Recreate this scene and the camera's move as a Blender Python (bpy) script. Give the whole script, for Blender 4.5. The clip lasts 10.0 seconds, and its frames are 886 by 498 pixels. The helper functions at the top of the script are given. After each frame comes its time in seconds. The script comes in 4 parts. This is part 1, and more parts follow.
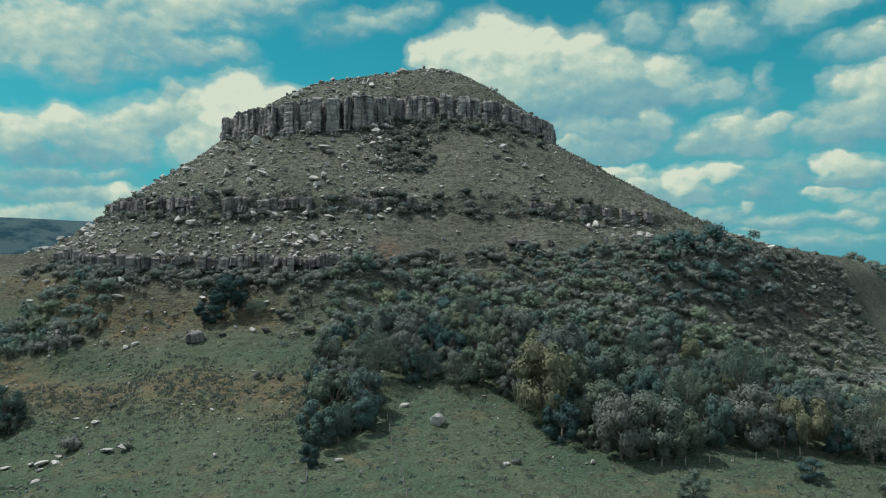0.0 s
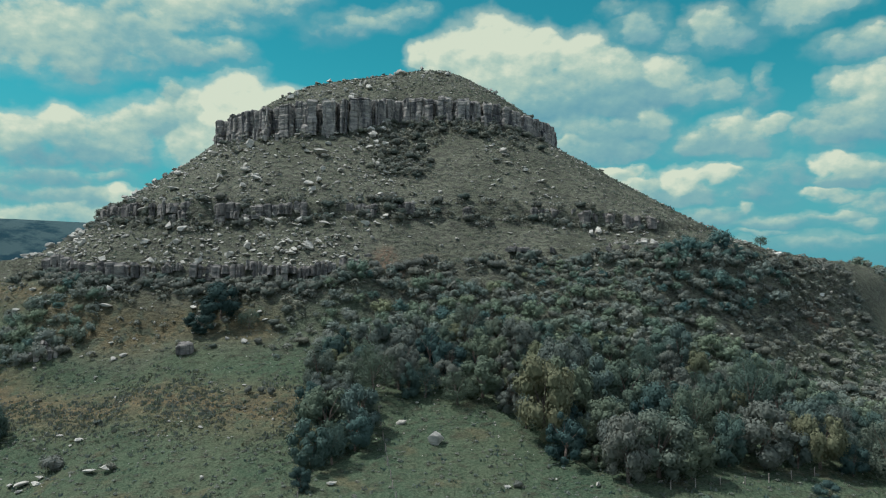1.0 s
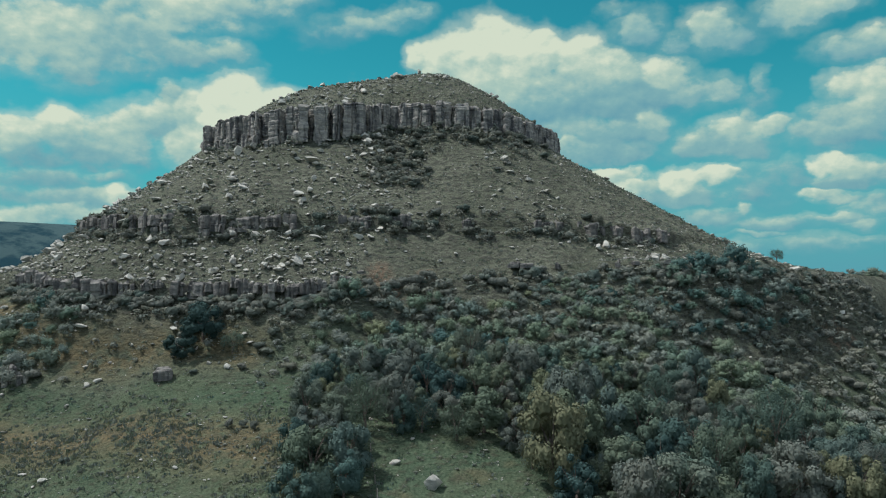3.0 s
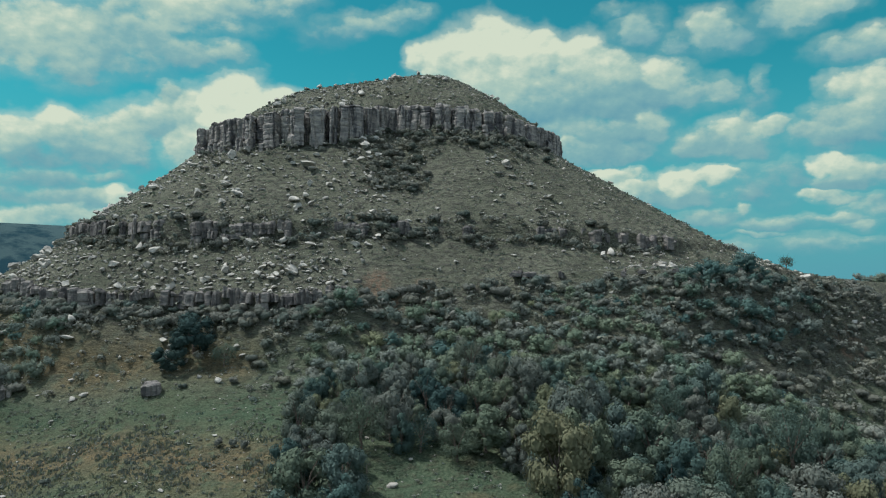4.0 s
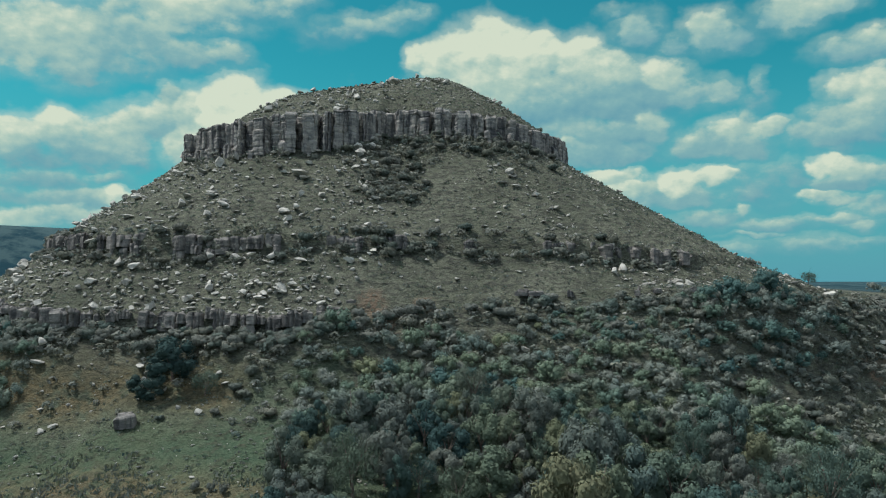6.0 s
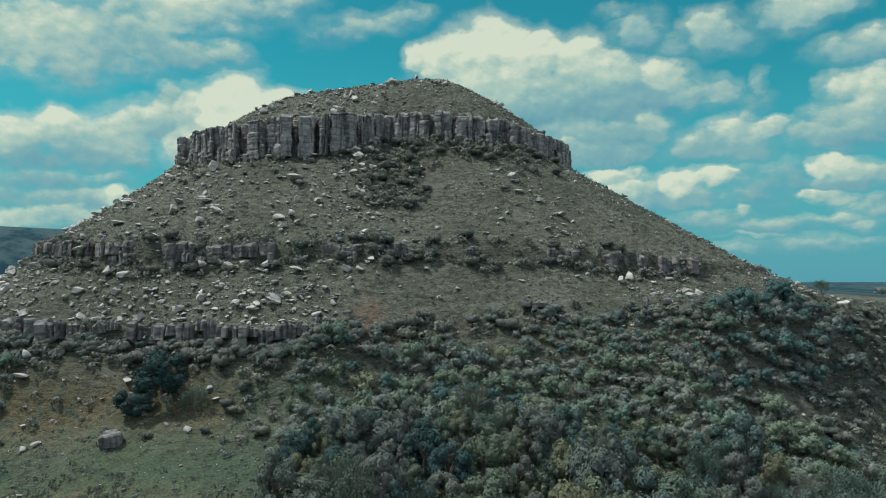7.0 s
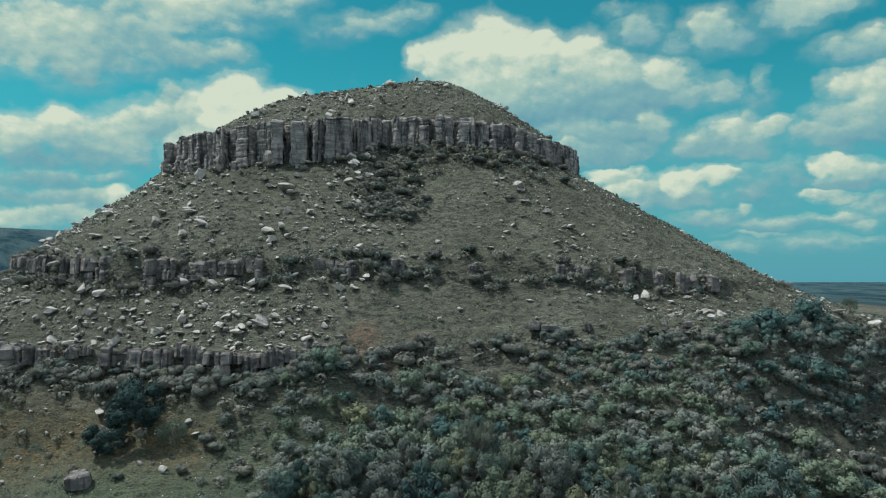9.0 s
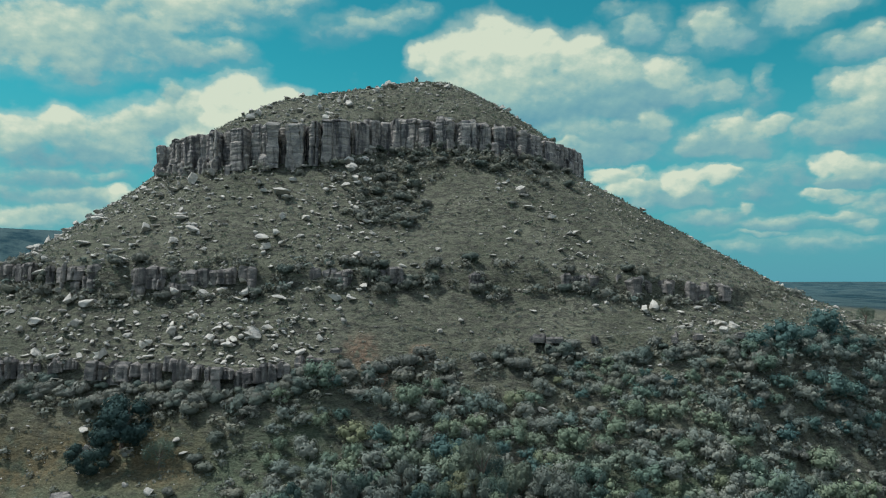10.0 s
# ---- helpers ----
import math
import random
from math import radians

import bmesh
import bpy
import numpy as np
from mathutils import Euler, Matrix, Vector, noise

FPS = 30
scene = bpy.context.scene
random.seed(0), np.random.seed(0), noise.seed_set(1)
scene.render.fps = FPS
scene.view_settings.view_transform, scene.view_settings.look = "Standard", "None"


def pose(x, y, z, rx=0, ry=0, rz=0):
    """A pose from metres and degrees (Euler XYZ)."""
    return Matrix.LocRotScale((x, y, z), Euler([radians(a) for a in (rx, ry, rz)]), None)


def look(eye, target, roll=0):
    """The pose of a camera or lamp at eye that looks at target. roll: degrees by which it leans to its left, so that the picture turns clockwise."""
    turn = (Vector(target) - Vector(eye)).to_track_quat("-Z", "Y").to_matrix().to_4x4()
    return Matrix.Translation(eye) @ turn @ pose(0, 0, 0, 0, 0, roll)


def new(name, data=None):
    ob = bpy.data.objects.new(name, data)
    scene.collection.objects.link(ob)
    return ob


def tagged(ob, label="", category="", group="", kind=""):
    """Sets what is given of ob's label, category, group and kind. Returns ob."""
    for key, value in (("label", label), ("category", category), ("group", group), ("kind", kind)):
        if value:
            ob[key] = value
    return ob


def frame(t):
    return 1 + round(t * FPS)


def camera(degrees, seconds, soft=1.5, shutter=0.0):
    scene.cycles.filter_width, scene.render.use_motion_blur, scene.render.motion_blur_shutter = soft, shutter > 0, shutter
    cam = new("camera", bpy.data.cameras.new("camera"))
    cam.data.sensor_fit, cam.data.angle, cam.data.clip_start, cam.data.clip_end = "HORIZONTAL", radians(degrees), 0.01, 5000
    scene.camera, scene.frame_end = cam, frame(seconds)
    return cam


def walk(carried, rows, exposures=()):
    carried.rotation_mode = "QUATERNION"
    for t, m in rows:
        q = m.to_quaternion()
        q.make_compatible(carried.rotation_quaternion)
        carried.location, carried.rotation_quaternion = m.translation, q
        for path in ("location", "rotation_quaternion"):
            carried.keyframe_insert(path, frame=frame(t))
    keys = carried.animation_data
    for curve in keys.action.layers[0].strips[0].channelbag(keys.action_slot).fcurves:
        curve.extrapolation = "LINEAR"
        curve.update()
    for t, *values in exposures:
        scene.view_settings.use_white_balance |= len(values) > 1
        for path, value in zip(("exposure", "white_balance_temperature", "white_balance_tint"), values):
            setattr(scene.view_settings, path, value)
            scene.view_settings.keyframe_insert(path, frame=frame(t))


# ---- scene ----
# The camera: a drone that flies forward and climbs steadily.
PATH = [
    (0.0, pose(0.00, 0.00, 30.00, 92.326, 0.0, 0.000)),
    (1.0, pose(0.13, 5.14, 31.91, 92.357, 0.0, -0.076)),
    (2.0, pose(0.19, 10.40, 33.81, 92.393, 0.0, -0.143)),
    (3.0, pose(0.21, 15.76, 35.69, 92.431, 0.0, -0.198)),
    (4.0, pose(0.19, 21.19, 37.56, 92.467, 0.0, -0.240)),
    (5.0, pose(0.17, 26.67, 39.43, 92.497, 0.0, -0.265)),
    (6.0, pose(0.15, 32.18, 41.30, 92.518, 0.0, -0.270)),
    (7.0, pose(0.15, 37.69, 43.17, 92.526, 0.0, -0.254)),
    (8.0, pose(0.18, 43.18, 45.05, 92.518, 0.0, -0.213)),
    (9.0, pose(0.27, 48.62, 46.94, 92.489, 0.0, -0.145)),
    (10.0, pose(0.44, 54.00, 48.85, 92.435, 0.0, -0.047)),
]
cam = camera(62.0, 10.0, soft=1.15)
walk(cam, PATH, exposures=[(0.0, 0.0, 5900, 14), (10.0, 0.0, 5900, 14)])

# ---- sky and sun ----
SUN_EL, SUN_AZ = 60.0, -84.0
SKY_GAIN = 0.100
world = bpy.data.worlds.new("world")
scene.world = world
world.use_nodes = True
nt = world.node_tree
bg = nt.nodes["Background"]
sky = nt.nodes.new("ShaderNodeTexSky")
sky.sky_type = "NISHITA"
sky.sun_disc = False
sky.sun_elevation = radians(SUN_EL)
sky.sun_rotation = radians(SUN_AZ)
sky.air_density, sky.dust_density, sky.ozone_density = 1.0, 0.6, 3.0

sun = new("sun", bpy.data.lights.new("sun", "SUN"))
sun.data.energy = 5.0
sun.data.angle = radians(0.5)
sun.data.color = (1.0, 0.965, 0.91)
sun.matrix_world = look((0, 0, 0), (-math.sin(radians(SUN_AZ)), -math.cos(radians(SUN_AZ)), -math.tan(radians(SUN_EL))))


def node(tree, kind, *ins, **props):
    n = tree.nodes.new("ShaderNode" + kind)
    for k, val in props.items():
        if k == "operation":
            n.operation = val
        elif k == "blend_type":
            n.blend_type = val
        elif k == "data_type":
            n.data_type = val
        elif k == "attribute_name":
            n.attribute_name = val
        elif k == "noise_dimensions":
            n.noise_dimensions = val
    for i, val in enumerate(ins):
        if val is None:
            continue
        if hasattr(val, "is_output") or isinstance(val, bpy.types.NodeSocket):
            tree.links.new(val, n.inputs[i])
        else:
            n.inputs[i].default_value = val
    return n


def math_(tree, op, a, b=None, c=None):
    return node(tree, "Math", a, b, c, operation=op).outputs[0]


def blend(tree, fac, a, b, mode="MIX"):
    n = tree.nodes.new("ShaderNodeMix")
    n.data_type, n.blend_type = "RGBA", mode
    for sock, val in ((n.inputs[0], fac), (n.inputs[6], a), (n.inputs[7], b)):
        if isinstance(val, bpy.types.NodeSocket):
            tree.links.new(val, sock)
        else:
            sock.default_value = val if isinstance(val, float) else (*val[:3], 1.0)
    return n.outputs[2]


def ranged(tree, val, a, b, lo=0.0, hi=1.0, smooth=True):
    n = tree.nodes.new("ShaderNodeMapRange")
    n.interpolation_type = "SMOOTHSTEP" if smooth else "LINEAR"
    tree.links.new(val, n.inputs[0])
    for i, x in enumerate((a, b, lo, hi)):
        n.inputs[1 + i].default_value = x
    return n.outputs[0]


# Cumulus: each puff is an azimuth, an elevation and two radii in degrees, with a weight and a brightness.
PUFFS = []


def puff(*row):
    PUFFS.append(row)


# high western bank
puff(-30.1, 15.8, 2.3, 1.7, 0.80, 0.75)
puff(-26.7, 15.8, 2.8, 1.9, 0.80, 0.62)
puff(-27.4, 17.7, 3.1, 1.5, 0.85, 0.80)
puff(-23.8, 17.2, 3.7, 2.1, 0.75, 0.62)
puff(-19.5, 16.4, 3.1, 0.9, 0.50, 0.50)
puff(-16.3, 16.8, 1.4, 0.6, 0.45, 0.60)
puff(-19.2, 19.2, 4.7, 1.2, 0.70, 0.70)
puff(-15.1, 19.9, 3.5, 0.8, 0.60, 0.60)
puff(-11.3, 20.7, 1.9, 0.5, 0.45, 0.60)
puff(-31.4, 16.1, 1.6, 1.8, 0.80, 0.75)
puff(-23.4, 15.3, 2.8, 0.8, 0.55, 0.50)
puff(-26.3, 14.1, 1.4, 0.5, 0.50, 0.50)
# wisp
puff(-5.0, 19.4, 2.7, 0.7, 0.75, 0.62)
puff(-2.5, 20.1, 1.8, 0.6, 0.75, 0.60)
puff(-9.0, 18.7, 1.6, 0.7, 0.35, 0.40)
puff(-7.0, 18.8, 1.8, 0.5, 0.50, 0.50)
# western cumulus
puff(-15.5, 12.5, 2.5, 2.5, 1.30, 0.95)
puff(-16.9, 12.2, 1.8, 1.8, 1.10, 0.95)
puff(-18.9, 12.3, 1.3, 1.7, 0.90, 0.70)
puff(-18.5, 10.1, 2.2, 1.6, 0.90, 0.75)
puff(-20.2, 13.3, 1.0, 1.0, 0.85, 0.60)
puff(-21.2, 11.5, 1.8, 1.4, 0.80, 0.58)
puff(-23.6, 10.1, 2.4, 1.7, 0.90, 0.62)
puff(-27.2, 10.3, 1.8, 1.3, 1.00, 0.72)
puff(-27.6, 11.0, 1.0, 0.8, 0.90, 0.85)
puff(-30.1, 9.9, 1.8, 1.1, 1.00, 0.75)
puff(-25.8, 8.9, 2.9, 1.1, 0.70, 0.45)
puff(-12.1, 13.3, 1.6, 1.0, 1.00, 0.90)
puff(-28.9, 8.5, 3.0, 0.8, 0.60, 0.40)
puff(-22.3, 8.6, 0.9, 0.5, 0.45, 0.50)
puff(-31.6, 10.1, 1.3, 0.9, 0.90, 0.70)
# low western bank
puff(-28.9, 6.9, 3.4, 0.8, 0.50, 0.48)
puff(-24.3, 7.3, 1.1, 0.4, 0.35, 0.50)
puff(-26.8, 5.6, 3.8, 0.7, 0.65, 0.55)
puff(-29.5, 4.3, 3.0, 0.7, 0.75, 0.68)
puff(-25.7, 4.5, 3.2, 0.7, 0.75, 0.66)
puff(-23.4, 5.9, 1.0, 0.8, 0.95, 0.85)
puff(-30.2, 5.8, 1.6, 0.6, 0.60, 0.50)
# great cumulus
puff(-1.6, 16.9, 1.1, 1.0, 1.20, 0.95)
puff(0.1, 16.8, 1.9, 1.6, 1.20, 0.95)
puff(2.0, 17.5, 2.1, 2.0, 1.30, 1.00)
puff(4.0, 18.2, 2.1, 1.9, 1.40, 1.00)
puff(5.8, 17.4, 1.9, 1.8, 1.30, 0.95)
puff(8.1, 17.1, 1.7, 1.7, 1.20, 0.92)
puff(11.1, 16.4, 2.4, 1.8, 1.10, 0.80)
puff(13.1, 15.6, 2.3, 1.7, 1.00, 0.68)
puff(4.1, 15.5, 4.9, 2.1, 1.10, 0.78)
puff(9.8, 14.5, 4.7, 1.7, 1.00, 0.52)
puff(14.4, 13.6, 4.2, 1.6, 0.90, 0.36)
puff(17.3, 14.8, 1.8, 1.4, 1.00, 0.72)
puff(18.7, 13.7, 2.0, 1.1, 0.80, 0.55)
puff(21.1, 13.6, 1.6, 0.9, 0.75, 0.62)
puff(15.3, 18.3, 1.6, 1.2, 0.60, 0.45)
puff(18.2, 17.2, 1.5, 0.7, 0.50, 0.45)
puff(20.3, 17.9, 1.7, 1.4, 0.85, 0.62)
puff(21.8, 17.3, 1.8, 0.9, 0.60, 0.50)
puff(8.0, 13.1, 4.8, 1.4, 0.90, 0.32)
# its lower tier
puff(9.7, 11.9, 2.8, 1.0, 0.70, 0.55)
puff(13.4, 11.0, 3.6, 1.2, 0.70, 0.42)
puff(16.1, 11.5, 1.4, 1.4, 0.85, 0.62)
puff(11.9, 9.7, 3.4, 1.0, 0.70, 0.45)
puff(9.7, 10.1, 1.7, 0.8, 0.80, 0.60)
puff(14.8, 9.8, 2.1, 0.8, 0.60, 0.42)
# eastern clouds
puff(26.3, 18.7, 2.4, 1.2, 0.95, 0.70)
puff(24.8, 18.5, 1.4, 1.0, 0.70, 0.50)
puff(27.8, 18.7, 1.8, 0.7, 0.75, 0.60)
puff(30.0, 15.6, 2.4, 0.8, 0.60, 0.45)
puff(31.4, 15.8, 1.3, 0.8, 0.65, 0.55)
puff(23.8, 13.8, 0.4, 1.0, 0.50, 0.50)
puff(23.4, 12.7, 0.9, 0.5, 0.45, 0.45)
puff(22.1, 11.1, 1.9, 0.8, 0.95, 0.75)
puff(24.1, 10.9, 1.3, 0.7, 0.95, 0.75)
puff(19.7, 10.0, 2.2, 1.0, 0.70, 0.45)
puff(21.7, 9.6, 2.5, 0.9, 0.80, 0.50)
puff(23.1, 11.7, 0.6, 0.8, 0.50, 0.60)
puff(29.3, 13.2, 1.5, 1.0, 0.95, 0.72)
puff(31.1, 13.0, 1.5, 1.5, 1.00, 0.80)
puff(28.6, 11.2, 1.9, 0.9, 0.80, 0.55)
puff(26.8, 10.3, 1.5, 0.7, 0.80, 0.58)
puff(30.6, 11.0, 2.0, 1.4, 0.90, 0.60)
puff(29.5, 9.8, 2.7, 0.8, 0.70, 0.40)
puff(28.8, 8.9, 1.2, 0.4, 0.40, 0.40)
puff(28.4, 8.0, 1.5, 0.8, 1.10, 0.90)
puff(30.0, 7.4, 1.4, 0.8, 1.00, 0.75)
puff(29.1, 6.6, 2.4, 0.5, 0.70, 0.50)
puff(31.2, 7.4, 0.9, 0.7, 0.80, 0.70)
puff(27.4, 5.9, 1.6, 0.4, 0.95, 0.80)
puff(28.8, 5.6, 1.4, 0.3, 0.60, 0.60)
puff(30.8, 5.1, 1.3, 0.6, 0.60, 0.60)
puff(14.1, 19.8, 0.8, 0.3, 0.20, 0.40)
# low eastern bank
puff(13.1, 7.9, 1.8, 0.6, 1.00, 0.85)
puff(14.9, 7.0, 1.9, 0.7, 1.00, 0.75)
puff(17.9, 7.3, 1.6, 1.0, 1.20, 0.95)
puff(20.0, 7.6, 1.8, 0.6, 1.00, 0.90)
puff(18.9, 6.1, 2.4, 0.9, 0.80, 0.55)
puff(21.6, 7.7, 1.0, 0.3, 0.75, 0.85)
puff(16.4, 6.1, 2.2, 0.8, 0.75, 0.50)
puff(22.3, 5.1, 0.6, 0.6, 0.80, 0.75)
puff(20.4, 4.5, 2.3, 0.5, 0.55, 0.50)
puff(23.4, 6.7, 2.2, 1.2, 0.40, 0.40)
puff(25.7, 7.2, 1.0, 0.9, 0.35, 0.40)
puff(23.8, 3.9, 3.3, 0.4, 0.45, 0.50)
puff(28.4, 4.3, 2.1, 0.3, 0.50, 0.55)
puff(23.4, 3.3, 1.9, 0.2, 0.50, 0.65)
puff(29.8, 3.9, 1.3, 0.3, 0.55, 0.60)
puff(26.6, 2.6, 2.8, 0.4, 0.35, 0.50)
puff(22.6, 2.3, 2.3, 0.3, 0.35, 0.50)
puff(30.4, 2.7, 1.6, 0.3, 0.40, 0.55)

tc = nt.nodes.new("ShaderNodeTexCoord")
way_ = tc.outputs["Generated"]
sep = node(nt, "SeparateXYZ", way_)
elev = sep.outputs[2]
turned = math_(nt, "ARCTAN2", sep.outputs[0], sep.outputs[1])
az = math_(nt, "MULTIPLY", turned, 57.2958)
el = math_(nt, "MULTIPLY", math_(nt, "ARCSINE", elev), 57.2958)


def sky_noise(vec, scale, detail, rough):
    n = node(nt, "TexNoise")
    n.inputs["Scale"].default_value, n.inputs["Detail"].default_value, n.inputs["Roughness"].default_value = scale, detail, rough
    nt.links.new(vec, n.inputs["Vector"])
    return n


# billows that break up the outlines
tall = node(nt, "VectorMath", way_, (1.0, 1.0, 1.5), operation="MULTIPLY").outputs[0]
toward = node(nt, "VectorMath", tall, (-0.006, 0.0, 0.012), operation="ADD").outputs[0]
warp = sky_noise(tall, 30.0, 3.0, 0.5)
wob = node(nt, "VectorMath", node(nt, "VectorMath", warp.outputs["Color"], (0.5, 0.5, 0.5), operation="SUBTRACT").outputs[0], (2.0, 1.5, 0.0), operation="MULTIPLY").outputs[0]
ae = node(nt, "VectorMath", node(nt, "CombineXYZ", az, el).outputs[0], wob, operation="ADD").outputs[0]
ae = node(nt, "VectorMath", ae, (1.0, 1.0, 0.0), operation="MULTIPLY").outputs[0]
billow = sky_noise(tall, 24.0, 7.0, 0.55).outputs[0]
billow_up = sky_noise(toward, 24.0, 7.0, 0.55).outputs[0]
broad = sky_noise(tall, 8.0, 4.0, 0.5).outputs[0]
total, heap = None, None
for a, e, ra, re, wt, lum in PUFFS:
    ra, re = 1.1 * ra, 1.12 * re
    off = node(nt, "VectorMath", ae, (1 / ra, 1 / re, 0.0), (-a / ra, -e / re, lum), operation="MULTIPLY_ADD").outputs[0]
    one = math_(nt, "MULTIPLY_ADD", node(nt, "VectorMath", off, off, operation="DOT_PRODUCT").outputs["Value"], -wt, wt * (1 + lum * lum))
    share = math_(nt, "POWER", 2000.0, math_(nt, "MAXIMUM", one, -2.0))
    n = node(nt, "VectorMath", off, operation="SCALE")
    nt.links.new(share, n.inputs["Scale"])
    total = share if total is None else math_(nt, "ADD", total, share)
    heap = n.outputs[0] if heap is None else node(nt, "VectorMath", heap, n.outputs[0], operation="ADD").outputs[0]
shape = math_(nt, "LOGARITHM", total, 2000.0)
n = node(nt, "VectorMath", heap, operation="SCALE")
nt.links.new(math_(nt, "DIVIDE", 1.0, total), n.inputs["Scale"])
lean = node(nt, "SeparateXYZ", n.outputs[0])
# the rest of the sky, out of view, is given scattered cumulus too
outside = math_(nt, "MAXIMUM", ranged(nt, math_(nt, "ABSOLUTE", az), 34.0, 44.0), ranged(nt, el, 23.0, 30.0))
rest = math_(nt, "MULTIPLY_ADD", sky_noise(tall, 3.2, 3.0, 0.5).outputs[0], 4.0, -1.75)
rest = math_(nt, "MINIMUM", rest, math_(nt, "MULTIPLY_ADD", outside, 4.0, -3.0))
dens = math_(nt, "MAXIMUM", shape, rest)
dens = math_(nt, "ADD", dens, math_(nt, "ADD", math_(nt, "MULTIPLY_ADD", billow, 1.7, -0.80), math_(nt, "MULTIPLY_ADD", broad, 0.9, -0.45)))
cover = math_(nt, "MAXIMUM", ranged(nt, dens, -0.22, 0.58), ranged(nt, dens, -1.1, 0.35, 0.0, 0.42))
relief = math_(nt, "MULTIPLY", math_(nt, "SUBTRACT", billow, billow_up), 0.8)
curve = math_(nt, "ADD", math_(nt, "MULTIPLY", lean.outputs[1], 0.20), math_(nt, "MULTIPLY", lean.outputs[0], -0.07))
lit = math_(nt, "ADD", math_(nt, "ADD", lean.outputs[2], curve), relief)
lit = math_(nt, "ADD", lit, math_(nt, "MULTIPLY_ADD", broad, 0.5, -0.25))
ramp = nt.nodes.new("ShaderNodeValToRGB")
stops = ramp.color_ramp.elements
stops[0].position, stops[0].color = 0.15, (0.145, 0.340, 0.370, 1)
stops[1].position, stops[1].color = 1.05 / 1.1, (0.690, 0.735, 0.520, 1)
for pos, col in ((0.50, (0.240, 0.435, 0.400)), (0.75, (0.430, 0.570, 0.440))):
    stops.new(pos).color = (*col, 1)
nt.links.new(lit, ramp.inputs[0])
# unseen sky overhead and behind: clouds brightened, blue deepened, as added fill light
over = math_(nt, "MAXIMUM", ranged(nt, elev, 0.42, 0.75), ranged(nt, math_(nt, "ABSOLUTE", turned), 0.65, 1.3))
cloud = blend(nt, over, ramp.outputs[0], blend(nt, billow, (0.46, 0.60, 0.74), (1.42, 1.46, 1.46)))
clear = blend(nt, 1.0, sky.outputs[0], (0.19 * SKY_GAIN, 1.06 * SKY_GAIN, 0.73 * SKY_GAIN), "MULTIPLY")
clear = blend(nt, over, clear, blend(nt, 1.0, sky.outputs[0], (0.30 * SKY_GAIN, 1.00 * SKY_GAIN, 1.00 * SKY_GAIN), "MULTIPLY"))
veil = ranged(nt, elev, 0.30, -0.02, 0.0, 0.95)
clear = blend(nt, veil, clear, (0.110, 0.340, 0.378))
cover = math_(nt, "MULTIPLY", cover, ranged(nt, elev, -0.005, 0.10, 0.55, 0.97))
nt.links.new(blend(nt, cover, clear, cloud), bg.inputs[0])
bg.inputs[1].default_value = 1.0

# ---- materials ----


def material(name, rough=0.9):
    m = bpy.data.materials.new(name)
    m.use_nodes = True
    b = m.node_tree.nodes["Principled BSDF"]
    b.inputs["Roughness"].default_value = rough
    b.inputs["Specular IOR Level"].default_value = 0.03
    return m, m.node_tree, b


def tex(tree, scale, detail=4.0, rough=0.55, vec=None, seed=0.0):
    """Noise in metres: scale is the size of its largest features."""
    n = tree.nodes.new("ShaderNodeTexNoise")
    n.noise_dimensions = "4D"
    n.inputs["Scale"].default_value = 1.0 / scale
    n.inputs["Detail"].default_value = detail
    n.inputs["Roughness"].default_value = rough
    n.inputs["W"].default_value = seed
    tree.links.new(vec if vec is not None else place(tree), n.inputs["Vector"])
    return n.outputs[0]


def place(tree):
    return tree.nodes.new("ShaderNodeNewGeometry").outputs["Position"]


def bump(tree, b, height, strength, distance):
    n = tree.nodes.new("ShaderNodeBump")
    n.inputs["Strength"].default_value = strength
    n.inputs["Distance"].default_value = distance
    tree.links.new(height, n.inputs["Height"])
    tree.links.new(n.outputs[0], b.inputs["Normal"])


def attr(tree, name):
    n = tree.nodes.new("ShaderNodeAttribute")
    n.attribute_name = name
    return n.outputs["Fac"]


